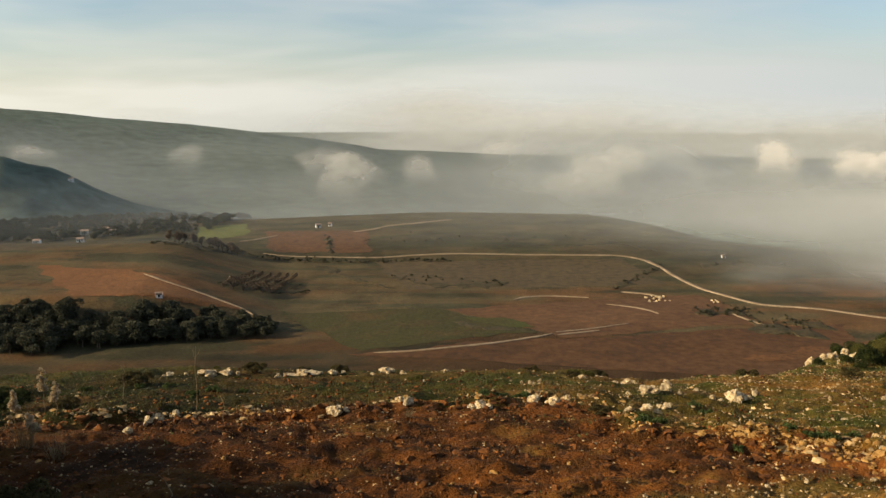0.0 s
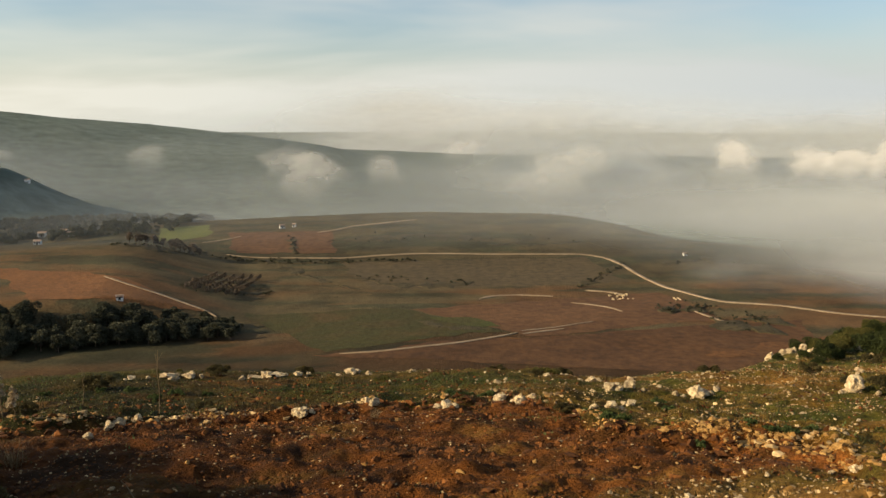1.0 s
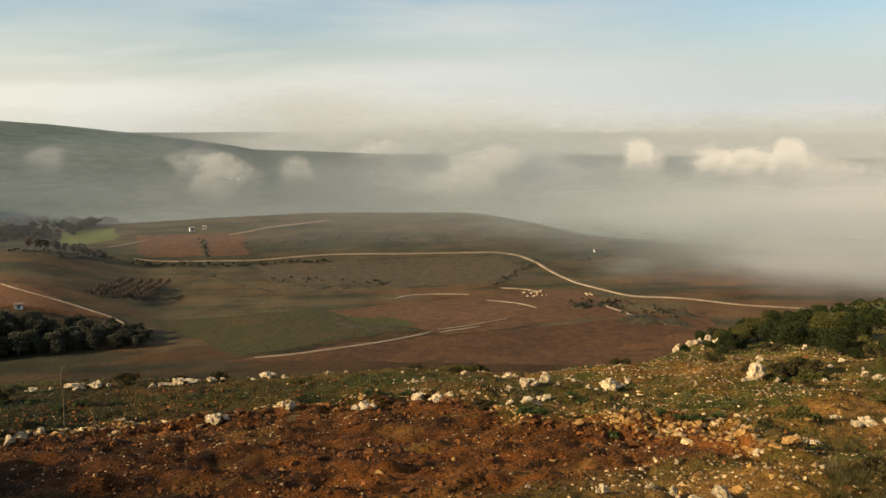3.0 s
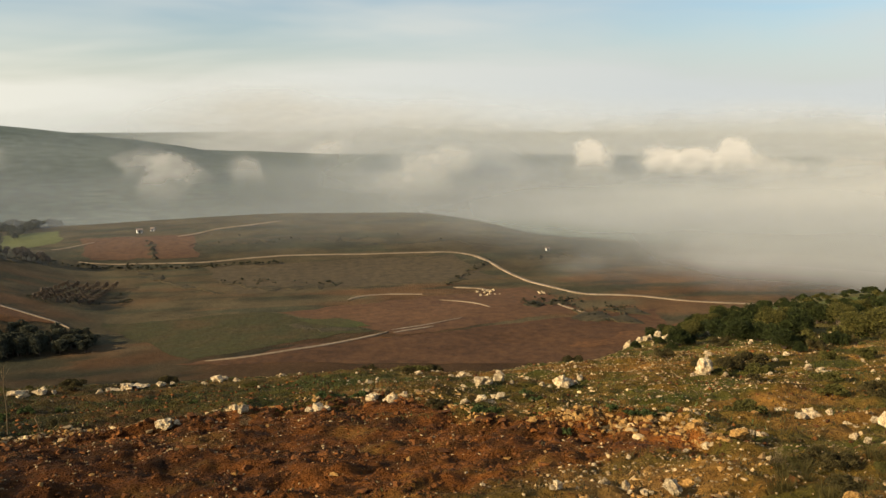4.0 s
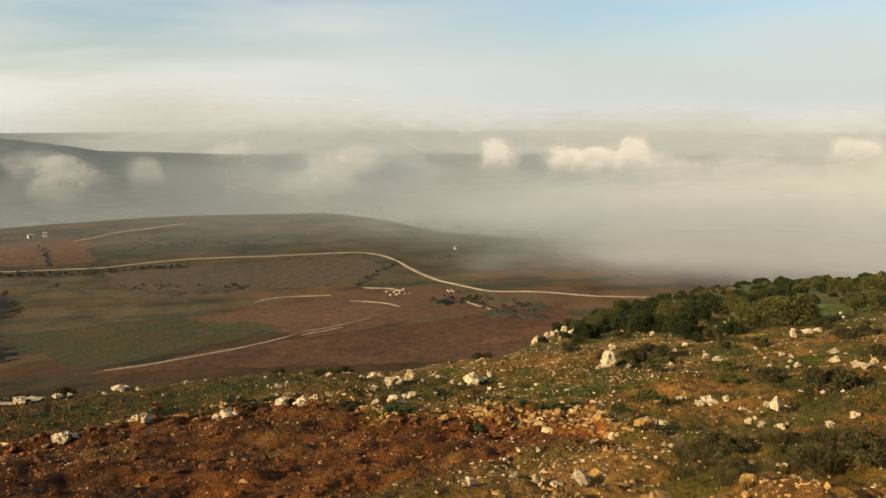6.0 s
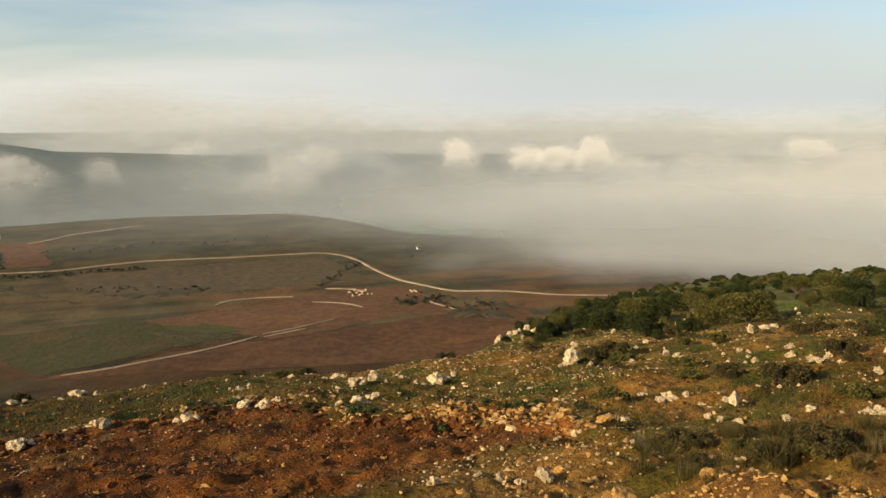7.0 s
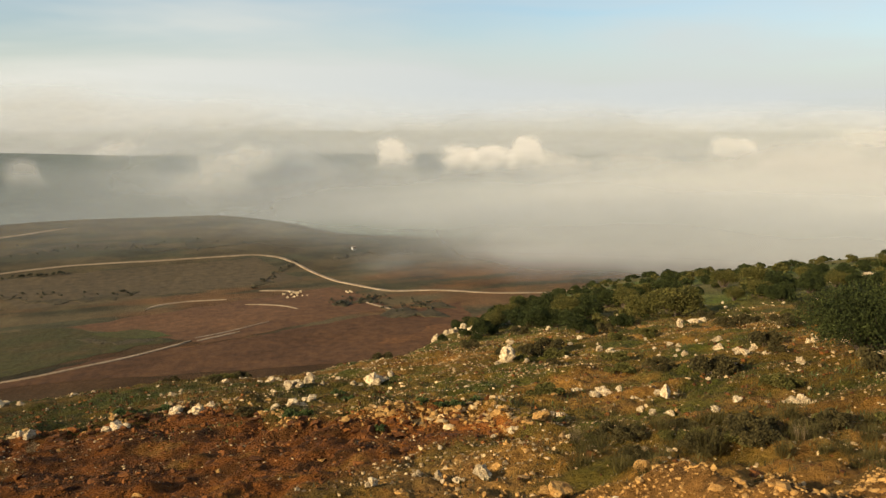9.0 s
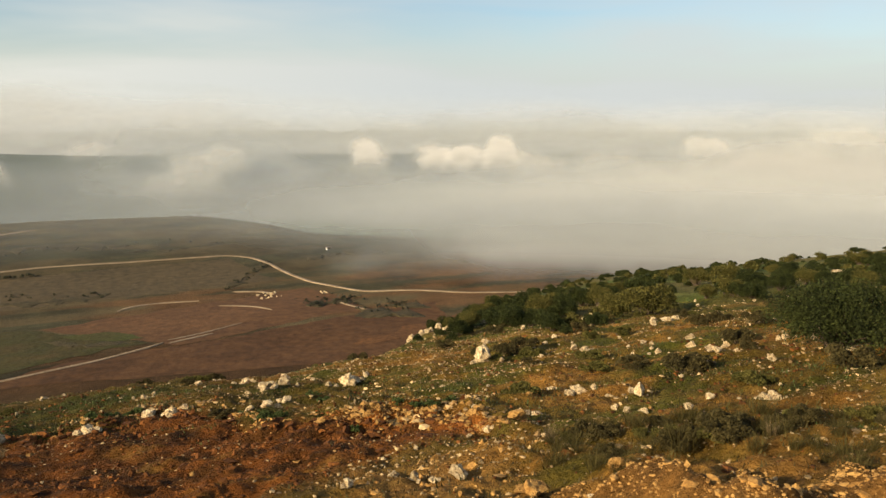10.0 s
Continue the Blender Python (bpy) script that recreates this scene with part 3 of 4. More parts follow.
# single rocks that stand out: bearing, distance, width, upright stretch
WEST_ROCKS = (
    (-7.7, 19.6, 0.49, 1.1, 0), (-2.6, 19.7, 0.40, 0.8, 0), (8.0, 20.3, 0.53, 1.1, 0), (6.5, 20.8, 0.42, 0.8, 0), (2.7, 19.6, 0.48, 1.0, 0),
    (-2.9, 30.6, 0.26, 1.0, 0), (-20.1, 20.4, 0.42, 1.3, 0), (-20.6, 19.7, 0.29, 1.0, 0), (-18.0, 19.9, 0.29, 1.0, 1), (-18.8, 20.7, 0.24, 1.0, 0),
    (-16.7, 32.2, 0.72, 0.5, 0), (-15.3, 32.1, 0.64, 0.5, 0), (-19.1, 32.4, 0.43, 0.8, 0), (-10.9, 31.5, 0.75, 0.2, 0), (-9.5, 31.6, 0.86, 0.2, 0),
    (-7.9, 31.6, 0.56, 0.3, 0), (-4.2, 30.7, 0.64, 0.8, 0), (-26.8, 13.4, 0.20, 1.0, 0))
MIDDLE_ROCKS = (
    (14.6, 22.5, 0.56, 1.0, 0), (15.7, 23.2, 0.48, 1.2, 0), (13.4, 19.4, 0.28, 1.0, 0), (14.6, 19.0, 0.44, 0.8, 0), (15.9, 19.7, 0.37, 0.8, 0),
    (20.4, 22.9, 0.63, 0.8, 0), (19.4, 22.5, 0.20, 1.0, 0), (11.4, 29.0, 0.38, 0.6, 0), (13.1, 27.4, 0.48, 0.9, 0), (30.0, 24.8, 0.62, 1.3, 0),
    (30.2, 29.2, 0.33, 1.0, 0), (33.6, 25.3, 0.25, 1.9, 0), (34.2, 24.1, 0.17, 1.0, 0), (25.1, 11.3, 0.17, 1.9, 0), (28.2, 11.2, 0.36, 1.1, 0),
    (20.2, 10.9, 0.20, 1.0, 0), (26.4, 11.2, 0.19, 1.0, 0), (23.5, 11.5, 0.17, 0.9, 0))
EAST_ROCKS = (
    (37.8, 25.2, 0.40, 0.6, 0), (32.5, 14.0, 0.39, 1.0, 1), (34.0, 15.2, 0.38, 0.7, 0), (30.4, 14.1, 0.21, 1.0, 0), (29.1, 13.8, 0.14, 0.9, 0),
    (36.8, 17.4, 0.46, 0.8, 0), (34.9, 18.0, 0.24, 0.9, 0), (41.1, 16.7, 0.34, 1.4, 0), (41.5, 15.3, 0.25, 1.0, 0), (40.3, 15.3, 0.20, 0.9, 0),
    (49.4, 15.8, 0.30, 1.1, 0), (50.2, 15.8, 0.27, 1.1, 0), (49.8, 15.9, 0.27, 1.9, 0), (44.6, 14.9, 0.26, 0.9, 0), (42.8, 33.6, 0.81, 0.4, 0))
FAR_EAST_ROCKS = (
    (49.0, 30.3, 0.64, 0.5, 0), (45.8, 21.6, 0.49, 0.8, 0), (44.4, 25.5, 0.33, 0.9, 0), (47.4, 9.0, 0.22, 1.0, 0), (39.7, 10.6, 0.32, 1.3, 1),
    (33.9, 9.9, 0.40, 1.1, 1), (38.2, 9.4, 0.19, 0.9, 0), (54.2, 20.5, 0.35, 0.8, 0), (30.2, 41.2, 0.41, 0.8, 0), (43.4, 26.1, 0.30, 0.8, 0),
    (51.8, 55.0, 1.1, 0.5, 0), (51.0, 54.0, 0.9, 0.5, 0), (53.2, 55.4, 0.9, 0.6, 0), (52.4, 53.5, 0.7, 0.8, 0))
for k, (az, d, size, stretch, warm) in enumerate((*WEST_ROCKS, *MIDDLE_ROCKS, *EAST_ROCKS, *FAR_EAST_ROCKS)):
    mesh = OCHRES[k % 2] if warm else ROCKS[k % 6]
    place_rock("boulder", mesh, az, d, size * 0.9, k * 77 % 360, "orange-stained limestone block on red earth" if warm else
               ("pale upright limestone block on the slope" if stretch > 1.15 else "pale weathered limestone boulder half sunk in soil"), "boulders on the slope", stretch)
    for j in range(3 if size > 0.45 and d < 60 else 1):
        spread = size * (0.5 + 0.25 * j) / d
        place_rock("broken_stone", mesh if warm else ROCKS[(k + j + 2) % 6], az + math.degrees(spread) * math.cos(k * 2.4 + j * 2.1), d + 0.4 * size * math.sin(k * 2.4 + j * 2.1), size * (0.5 - 0.08 * j), k * 31 + j * 70,
                   "broken pale stone lying against a boulder", "broken stones by the boulders")


def scatter(count, seed, d0, d1, az0, az1, keep):
    """Random spots of the slope, evenly spread over the ground; keep(az, d, x, y) is the chance that one stays."""
    rnd = np.random.RandomState(seed)
    d = np.sqrt(rnd.uniform(d0 ** 2, d1 ** 2, count * 6))
    az = rnd.uniform(az0, az1, count * 6)
    x, y = d * np.sin(np.radians(az)), d * np.cos(np.radians(az))
    stay = rnd.uniform(0, 1, count * 6) < keep(az, d, x, y)
    x, y, az, d = x[stay][:count], y[stay][:count], az[stay][:count], d[stay][:count]
    return x, y, ground(x, y), az, d, rnd


x, y, z, az, d, rnd = scatter(280, 5, 11, 42, -32, 62, lambda a, d, x, y: (0.12 + 0.9 * margin(a, d, x, y)) * ease(0.42, 0.62, fbm(x / 4, y / 4, 81)) * ease(-6, 18, a) + 0.012)
for k in range(len(x)):
    ob = new("stone", ROCKS[k % 6])
    s = 0.045 + 0.09 * rnd.rand() ** 2.6
    ob.matrix_world = pose(x[k], y[k], z[k] - 0.01, 0, 0, rnd.uniform(0, 360)) @ Matrix.Diagonal((s, s, s, 1))
    tagged(ob, "small pale limestone lying on the soil", "stone", "loose stones")


def bits(name, label, count, seed, mat, d0, d1, size0, size1, keep, flat=0.6, sink=0.25, lumpy=0.62, smooth=False):
    """Many small lumps in one mesh."""
    x, y, z, az, d, rnd = scatter(count, seed, d0, d1, -33, 63, keep)
    n = len(x)
    bm = bmesh.new()
    bmesh.ops.create_icosphere(bm, subdivisions=1, radius=1)
    base = np.array([v.co[:] for v in bm.verts])
    faces = np.array([[v.index for v in f.verts] for f in bm.faces])
    bm.free()
    size = size0 + (size1 - size0) * rnd.rand(n) ** 3
    p = base[None] * (1 + lumpy * rnd.uniform(-1, 1, (n, len(base), 1)))
    p = p * size[:, None, None] * np.array([1, 1, flat]) * (1 + 0.35 * rnd.uniform(-1, 1, (n, 1, 3)))
    a = rnd.uniform(0, 6.283, n)[:, None]
    px, py = p[..., 0] * np.cos(a) - p[..., 1] * np.sin(a), p[..., 0] * np.sin(a) + p[..., 1] * np.cos(a)
    xyz = np.stack([px + x[:, None], py + y[:, None], p[..., 2] + (z + size * flat * (0.5 - sink))[:, None]], -1).reshape(-1, 3)
    f = (faces[None] + (np.arange(n) * len(base))[:, None, None]).reshape(-1, 3)
    me = bpy.data.meshes.new(name)
    me.from_pydata(xyz.tolist(), [], f.tolist())
    me.polygons.foreach_set("use_smooth", [smooth] * len(me.polygons))
    me.materials.append(mat)
    return tagged(new(name, me), label, "rubble", kind="stuff")


till = lambda a, d, x, y: 1 - 0.97 * margin(a, d, x, y)
bits("soil_clods", "loose clods of tilled red earth", 14000, 11, CLOD, 8.5, 24, 0.006, 0.038, till, lumpy=0.4, smooth=True)
bits("big_clods", "heavy clods turned up by the plough", 900, 15, CLOD, 9, 22, 0.03, 0.10, lambda a, d, x, y: till(a, d, x, y) * (0.1 + ease(0.46, 0.62, fbm(x / 1.5, y / 1.5, 93))), flat=0.6, sink=0.4, lumpy=0.62)
bits("scarp_clods", "dark red lumps of earth broken off the strip's edge", 3000, 21, CLOD, 12, 24, 0.02, 0.12, lambda a, d, x, y: np.exp(-((d - strip_far(a) + 0.5) / 0.6) ** 2) * ease(34, 28, a), flat=0.6, sink=0.4, lumpy=0.62)
bits("ochre_rubble", "crumbled ochre stone along the tilled strip's edge", 16000, 12, OCHRE, 11, 23, 0.012, 0.075,
     lambda a, d, x, y: np.exp(-((d - strip_far(a) - 0.1) / 0.55) ** 2) * (0.12 + 0.88 * ease(9, 15, a)) * ease(34, 29, a) * (0.15 + 0.85 * ease(0.42, 0.6, fbm(x / 1.6, y / 1.6, 95))) + 0.003)
bits("edge_stones", "pale stones lined up along the strip's edge", 4200, 22, RUBBLE, 12, 24, 0.015, 0.085,
     lambda a, d, x, y: np.exp(-((d - strip_far(a) - 0.3) / 0.5) ** 2) * (0.1 + 0.9 * ease(0.45, 0.6, fbm(x / 1.8, y / 1.8, 96))))
bits("strip_chips", "small bright chips of stone in the red earth", 2600, 23, RUBBLE, 9, 21, 0.006, 0.034, lambda a, d, x, y: till(a, d, x, y) * (0.15 + 0.85 * ease(0.45, 0.6, fbm(x / 1.8, y / 1.2, 98))))
bits("stone_heap", "bright ochre stones thrown up beside the strip", 600, 16, OCHRE, 9, 14.5, 0.01, 0.07, lambda a, d, x, y: np.exp(-((a - 27) / 5) ** 2 - ((d - 11.2) / 1.3) ** 2))
bits("pale_heap", "pale limestone chips beside the strip", 450, 17, RUBBLE, 9, 14.5, 0.01, 0.06, lambda a, d, x, y: np.exp(-((a - 27) / 5) ** 2 - ((d - 11.4) / 1.3) ** 2))
bits("brown_clods", "dull brown lumps of earth on the weedy margin", 5000, 18, CLOD, 13, 36, 0.015, 0.07, lambda a, d, x, y: margin(a, d, x, y) * (0.15 + 0.85 * ease(0.42, 0.6, fbm(x / 3, y / 3, 103))), lumpy=0.45, smooth=True)
bits("bank_rubble", "crumbly ochre earth of the roadside bank", 6500, 14, OCHRE, 6.6, 10.4, 0.005, 0.030,
     lambda a, d, x, y: ease(30, 38, a) * ease(10.4, 9.6, d + 0.6 * np.sin(a)), sink=0.35, lumpy=0.45)
bits("bank_stones", "ochre stones stuck in the roadside bank", 170, 24, OCHRE, 6.8, 10.2, 0.03, 0.10,
     lambda a, d, x, y: ease(30, 38, a) * ease(10.2, 9.4, d + 0.6 * np.sin(a)), sink=0.4, lumpy=0.45)
bits("limestone_rubble", "scattered pale limestone chips", 17000, 13, RUBBLE, 8.5, 36, 0.006, 0.038,
     lambda a, d, x, y: margin(a, d, x, y) * (0.12 + ease(0.44, 0.62, fbm(x / 3.6, y / 2.0, 83))) * (0.10 + 0.90 * ease(4, 22, a)))
bits("ledge_rubble", "bands of larger pale stones across the slope", 3600, 25, RUBBLE, 15, 40, 0.012, 0.060,
     lambda a, d, x, y: margin(a, d, x, y) * ease(0.56, 0.68, fbm(x / 6, y / 1.6, 105)) * (0.08 + 0.92 * ease(8, 24, a)))


# ---- shrubs, weeds and grass ----
def leaf_cloud(rnd, lobes, count, size, hang=0.0):
    """Leaves as small folded quads near the skins of several lobes (x, y, z, radius)."""
    per = np.array([l[3] ** 2 for l in lobes])
    which = rnd.choice(len(lobes), count, p=per / per.sum())
    c = np.array(lobes)[which]
    v = rnd.normal(size=(count, 3))
    v /= np.linalg.norm(v, axis=1)[:, None]
    v[:, 2] = np.where(v[:, 2] < -0.35, -v[:, 2], v[:, 2])
    r = c[:, 3] * (0.62 + 0.48 * rnd.rand(count) ** 0.7)
    p = c[:, :3] + v * r[:, None] * np.array([1, 1, 0.9])
    a = rnd.normal(size=(count, 3)) + v * 0.6
    a /= np.linalg.norm(a, axis=1)[:, None]
    b = np.cross(a, rnd.normal(size=(count, 3)))
    b /= np.linalg.norm(b, axis=1)[:, None]
    s = size * (0.6 + 0.8 * rnd.rand(count))[:, None]
    quad = np.stack([p - a * s, p - b * s * 0.45, p + a * s, p + b * s * 0.45], 1).reshape(-1, 3)
    return quad, np.arange(count * 4).reshape(-1, 4)


def tube(points, r0, r1, sides=6):
    """A tapered limb along a line of points."""
    verts, faces = [], []
    for k, p in enumerate(points):
        r = r0 + (r1 - r0) * k / (len(points) - 1)
        verts += [(p[0] + r * math.cos(6.2832 * s / sides), p[1] + r * math.sin(6.2832 * s / sides), p[2]) for s in range(sides)]
    for k in range(len(points) - 1):
        for s in range(sides):
            faces.append((k * sides + s, k * sides + (s + 1) % sides, (k + 1) * sides + (s + 1) % sides, (k + 1) * sides + s))
    return verts, faces


def shrub(name, seed, wide, tall, lobes, leaves, leaf_size, mat, label, category="shrub", group="shrubs of the hillside"):
    rnd = np.random.RandomState(seed)
    root = new(name)
    tagged(root, label, category, group)
    balls = []
    for k in range(lobes):
        a, r = rnd.uniform(0, 6.283), wide * 0.36 * math.sqrt(rnd.rand())
        h = tall * rnd.uniform(0.28, 0.72) * (1 - 0.35 * r / (wide * 0.36))
        balls.append((r * math.cos(a), r * math.sin(a), h, tall * rnd.uniform(0.2, 0.34)))
    verts, faces = [], []
    for ball in balls:
        mid = (ball[0] * 0.4 + rnd.normal() * 0.03 * wide, ball[1] * 0.4 + rnd.normal() * 0.03 * wide, ball[2] * 0.5)
        v, f = tube([(0, 0, -0.1 * tall), mid, ball[:3]], 0.035 * tall, 0.008 * tall)
        faces += [tuple(i + len(verts) for i in q) for q in f]
        verts += v
    mesh_object("stem", verts, faces, BARK, root)
    v, f = leaf_cloud(rnd, balls, leaves, leaf_size)
    mesh_object("crown", v.tolist(), f.tolist(), mat, root, smooth=False)
    return root


def put(ob, az, d, size=1.0, turn=0.0, first=False):
    p = polar(az, d, -0.03)
    m = pose(p.x, p.y, p.z, 0, 0, turn)
    if first:
        ob.matrix_world = m @ Matrix.Scale(size, 4)
        return ob
    keep = ob.scale.copy()
    ob.scale = (size, size, size)
    made = copy_thing(ob, m)
    ob.scale = keep
    return made


OAK = shrub("evergreen_bush", 1, 2.6, 2.1, 26, 36000, 0.030, LEAF_DARK, "large dark green evergreen bush on stony ground")
put(OAK, 53.6, 20.9, 1.05, 20, True)
KINDS = [shrub("hillside_shrub", 2, 2.0, 1.5, 18, 7500, 0.046, LEAF_DARK, "dark green evergreen shrub on the hillside"),
         shrub("hillside_shrub", 3, 1.7, 1.6, 15, 7000, 0.046, LEAF_DARK, "dark green evergreen shrub on the hillside"),
         shrub("hillside_shrub", 4, 2.2, 1.7, 18, 7500, 0.046, LEAF_OLIVE, "sunlit olive-green shrub on the hillside"),
         shrub("hillside_shrub", 5, 1.8, 1.1, 13, 6000, 0.046, LEAF_DARK, "low dark evergreen shrub on the hillside")]
BROWN = shrub("thorn_bush", 6, 1.3, 0.55, 10, 2600, 0.035, LEAF_BROWN, "low grey-brown thorny cushion bush", "bush", "low thorn bushes")
THORN = shrub("thorn_bush", 7, 1.2, 0.5, 9, 2600, 0.035, LEAF_OLIVE, "low olive-brown cushion bush among stones", "bush", "low thorn bushes")
put(KINDS[0], 33, 44, 1.0, 0, True), put(KINDS[1], 37, 47, 1.0, 0, True), put(KINDS[2], 41.5, 37.5, 1.15, 0, True), put(KINDS[3], 31, 40, 1.0, 0, True)
put(BROWN, 47.5, 24, 1.0, 0, True), put(THORN, 33.6, 25, 1.0, 0, True)
put(KINDS[2], 46.5, 57, 1.1, 40), put(KINDS[2], 44.6, 60, 0.9, 140), put(KINDS[0], 47.8, 50, 0.9, 90)



def merged(name, label, category, protos, spots):
    """Many far plants of a few kinds in one mesh; spots: x, y, size, turn."""
    verts, faces, slots, mats, start = [], [], [], [], 0
    for k, (x, y, size, turn) in enumerate(spots):
        m = pose(x, y, float(ground(x, y)) - 0.05, 0, 0, turn) @ Matrix.Scale(size, 4)
        for child in protos[k % len(protos)].children:
            me = child.data
            if me.materials[0] not in mats:
                mats.append(me.materials[0])
            co = np.empty(len(me.vertices) * 3)
            me.vertices.foreach_get("co", co)
            r = np.array(m)
            verts.append(co.reshape(-1, 3) @ r[:3, :3].T + r[:3, 3])
            ids = np.empty(len(me.loops), int)
            me.loops.foreach_get("vertex_index", ids)
            faces.append(ids.reshape(-1, 4) + start)
            slots += [mats.index(me.materials[0])] * len(me.polygons)
            start += len(me.vertices)
    me = bpy.data.meshes.new(name)
    me.from_pydata(np.concatenate(verts).tolist(), [], np.concatenate(faces).tolist())
    for mat in mats:
        me.materials.append(mat)
    me.polygons.foreach_set("material_index", slots)
    return tagged(new(name, me), label, category, kind="stuff")


x, y, z, az, d, rnd = scatter(760, 91, 30, 100, 25, 66, lambda a, d, x, y: ease(0, 1, (d - 30 - 9 * ease(34, 46, a)) / 4) * ease(25, 29, a) * np.where(a > 39, 0.25 + 0.75 * ease(0.42, 0.56, fbm(x / 7, y / 7, 101)), 1.0))
order = (0, 1, 2, 3, 1, 2, 0, 1, 3)
away, near_count = [], 0
for k in range(len(x)):
    size = (0.35 + 0.75 * rnd.rand() ** 1.5) * (0.80 - 0.22 * float(ease(42, 70, d[k])))
    turn = rnd.uniform(0, 360)
    if d[k] < 72 and near_count < 285:
        put(KINDS[order[k % 9]], az[k], d[k], size, turn)
        near_count += 1
    else:
        away.append((x[k], y[k], size, turn))
FAR_KINDS = [shrub("far_shrub", 20 + k, 2.0, 1.5, 9, 650, 0.13, LEAF_OLIVE if k == 2 else LEAF_DARK, "dark evergreen shrub far down the hillside", group="far shrubs") for k in range(3)]
for k, ob in enumerate(FAR_KINDS):
    put(ob, 36 + 6 * k, 76, 0.8, 0, True)
merged("far_scrub", "dense dark evergreen scrub down the hillside", "scrub", FAR_KINDS, away)
x, y, z, az, d, rnd = scatter(85, 92, 17, 38, -30, 62, lambda a, d, x, y: 0.10 + 0.9 * ease(22, 34, a) * ease(18, 24, d))
for k in range(len(x)):
    put((BROWN, THORN)[k % 2], az[k], d[k], 0.35 + 0.65 * rnd.rand() ** 1.5, rnd.uniform(0, 360))
# unseen bushes left of the view, added to cast shade on the lower-left slope
for az, d, size in ((-37, 13.5, 1.1), (-43, 13.0, 1.5), (-41, 16.0, 1.4), (-38, 17.5, 1.1), (-46, 11.5, 1.6), (-50, 14.0, 1.6)):
    put(OAK, az, d, size, az * 9)
put(KINDS[3], -29.0, 23.0, 0.7, 30), put(BROWN, -25.6, 22.5, 0.7, 80), put(BROWN, -21.3, 28.5, 1.1, 10)
for k, (az, d, size) in enumerate(((44.2, 19.6, 1.1), (45.0, 19.8, 0.8), (48.6, 17.2, 0.8), (54.4, 18.6, 1.1), (40.6, 20.4, 0.8), (38.0, 20.6, 0.75), (33.0, 26.4, 1.0), (31.6, 26.0, 0.8), (36.4, 13.2, 0.5), (37.6, 13.0, 0.6),
                                   (38.8, 12.9, 0.5), (43.2, 12.6, 0.45), (44.8, 12.4, 0.42), (46.2, 12.8, 0.5), (41.6, 12.8, 0.4), (52.0, 13.2, 0.5), (-10.0, 32.5, 0.7), (9.5, 30.2, 0.9), (11.0, 30.4, 0.8), (-13.4, 32.4, 0.9))):
    put((BROWN, BROWN, THORN)[k % 3], az, d, size, k * 57)
x, y, z, az, d, rnd = scatter(15, 96, 11.6, 13.8, 38, 61, lambda a, d, x, y: 0.5 + 0 * a)
for k in range(len(x)):
    put((BROWN, BROWN, THORN)[k % 3], az[k], d[k], 0.35 + 0.35 * rnd.rand(), rnd.uniform(0, 360))
for az, d, size in ((26.6, 41.5, 0.5), (27.6, 40.5, 0.6), (28.3, 38.5, 0.5), (25.4, 35.8, 0.3), (28.8, 41, 0.7), (27.0, 36.0, 0.3)):
    put(KINDS[1], az, d, size, az * 40)
for az, d, size in ((-27.8, 11.0, 0.9), (-25.6, 11.8, 0.7), (-28.4, 12.8, 0.9), (-22.8, 11.2, 0.5), (-26.6, 10.0, 0.7)):
    put(BROWN, az, d, size, az * 33)


def strip_blades(rnd, count, spread, length, width, lean, droop=0.5):
    """Grass-like blades that rise from a foot and bend over."""
    verts, faces = [], []
    for _ in range(count):
        a, r = rnd.uniform(0, 6.283), spread * math.sqrt(rnd.rand())
        fx, fy = r * math.cos(a), r * math.sin(a)
        out, tall = a + rnd.normal() * 0.7, length * rnd.uniform(0.55, 1.1)
        tilt = lean * rnd.uniform(0.3, 1.2)
        side = (-math.sin(out) * width, math.cos(out) * width)
        first = len(verts)
        for k in range(4):
            u = k / 3
            reach, up = tall * tilt * (u + droop * u * u), tall * (u - 0.35 * droop * tilt * u * u)
            w = (1 - u) ** 0.7 * (0.6 if k == 0 else 1)
            for s in (-1, 1):
                verts.append((fx + reach * math.cos(out) + s * side[0] * w, fy + reach * math.sin(out) + s * side[1] * w, up))
        faces += [(first + 2 * k, first + 2 * k + 1, first + 2 * k + 3, first + 2 * k + 2) for k in range(3)]
    return verts, faces


def tuft(name, seed, count, spread, length, width, lean, mat, label, category, group):
    root = new(name)
    tagged(root, label, category, group)
    rnd = np.random.RandomState(seed)
    for part_name, share, size in (("outer_leaves", 0.6, 1.0), ("inner_leaves", 0.4, 0.8)):
        v, f = strip_blades(rnd, int(count * share), spread * size, length * (1.9 - size), width, lean * size)
        mesh_object(part_name, v, f, mat, root)
    return root


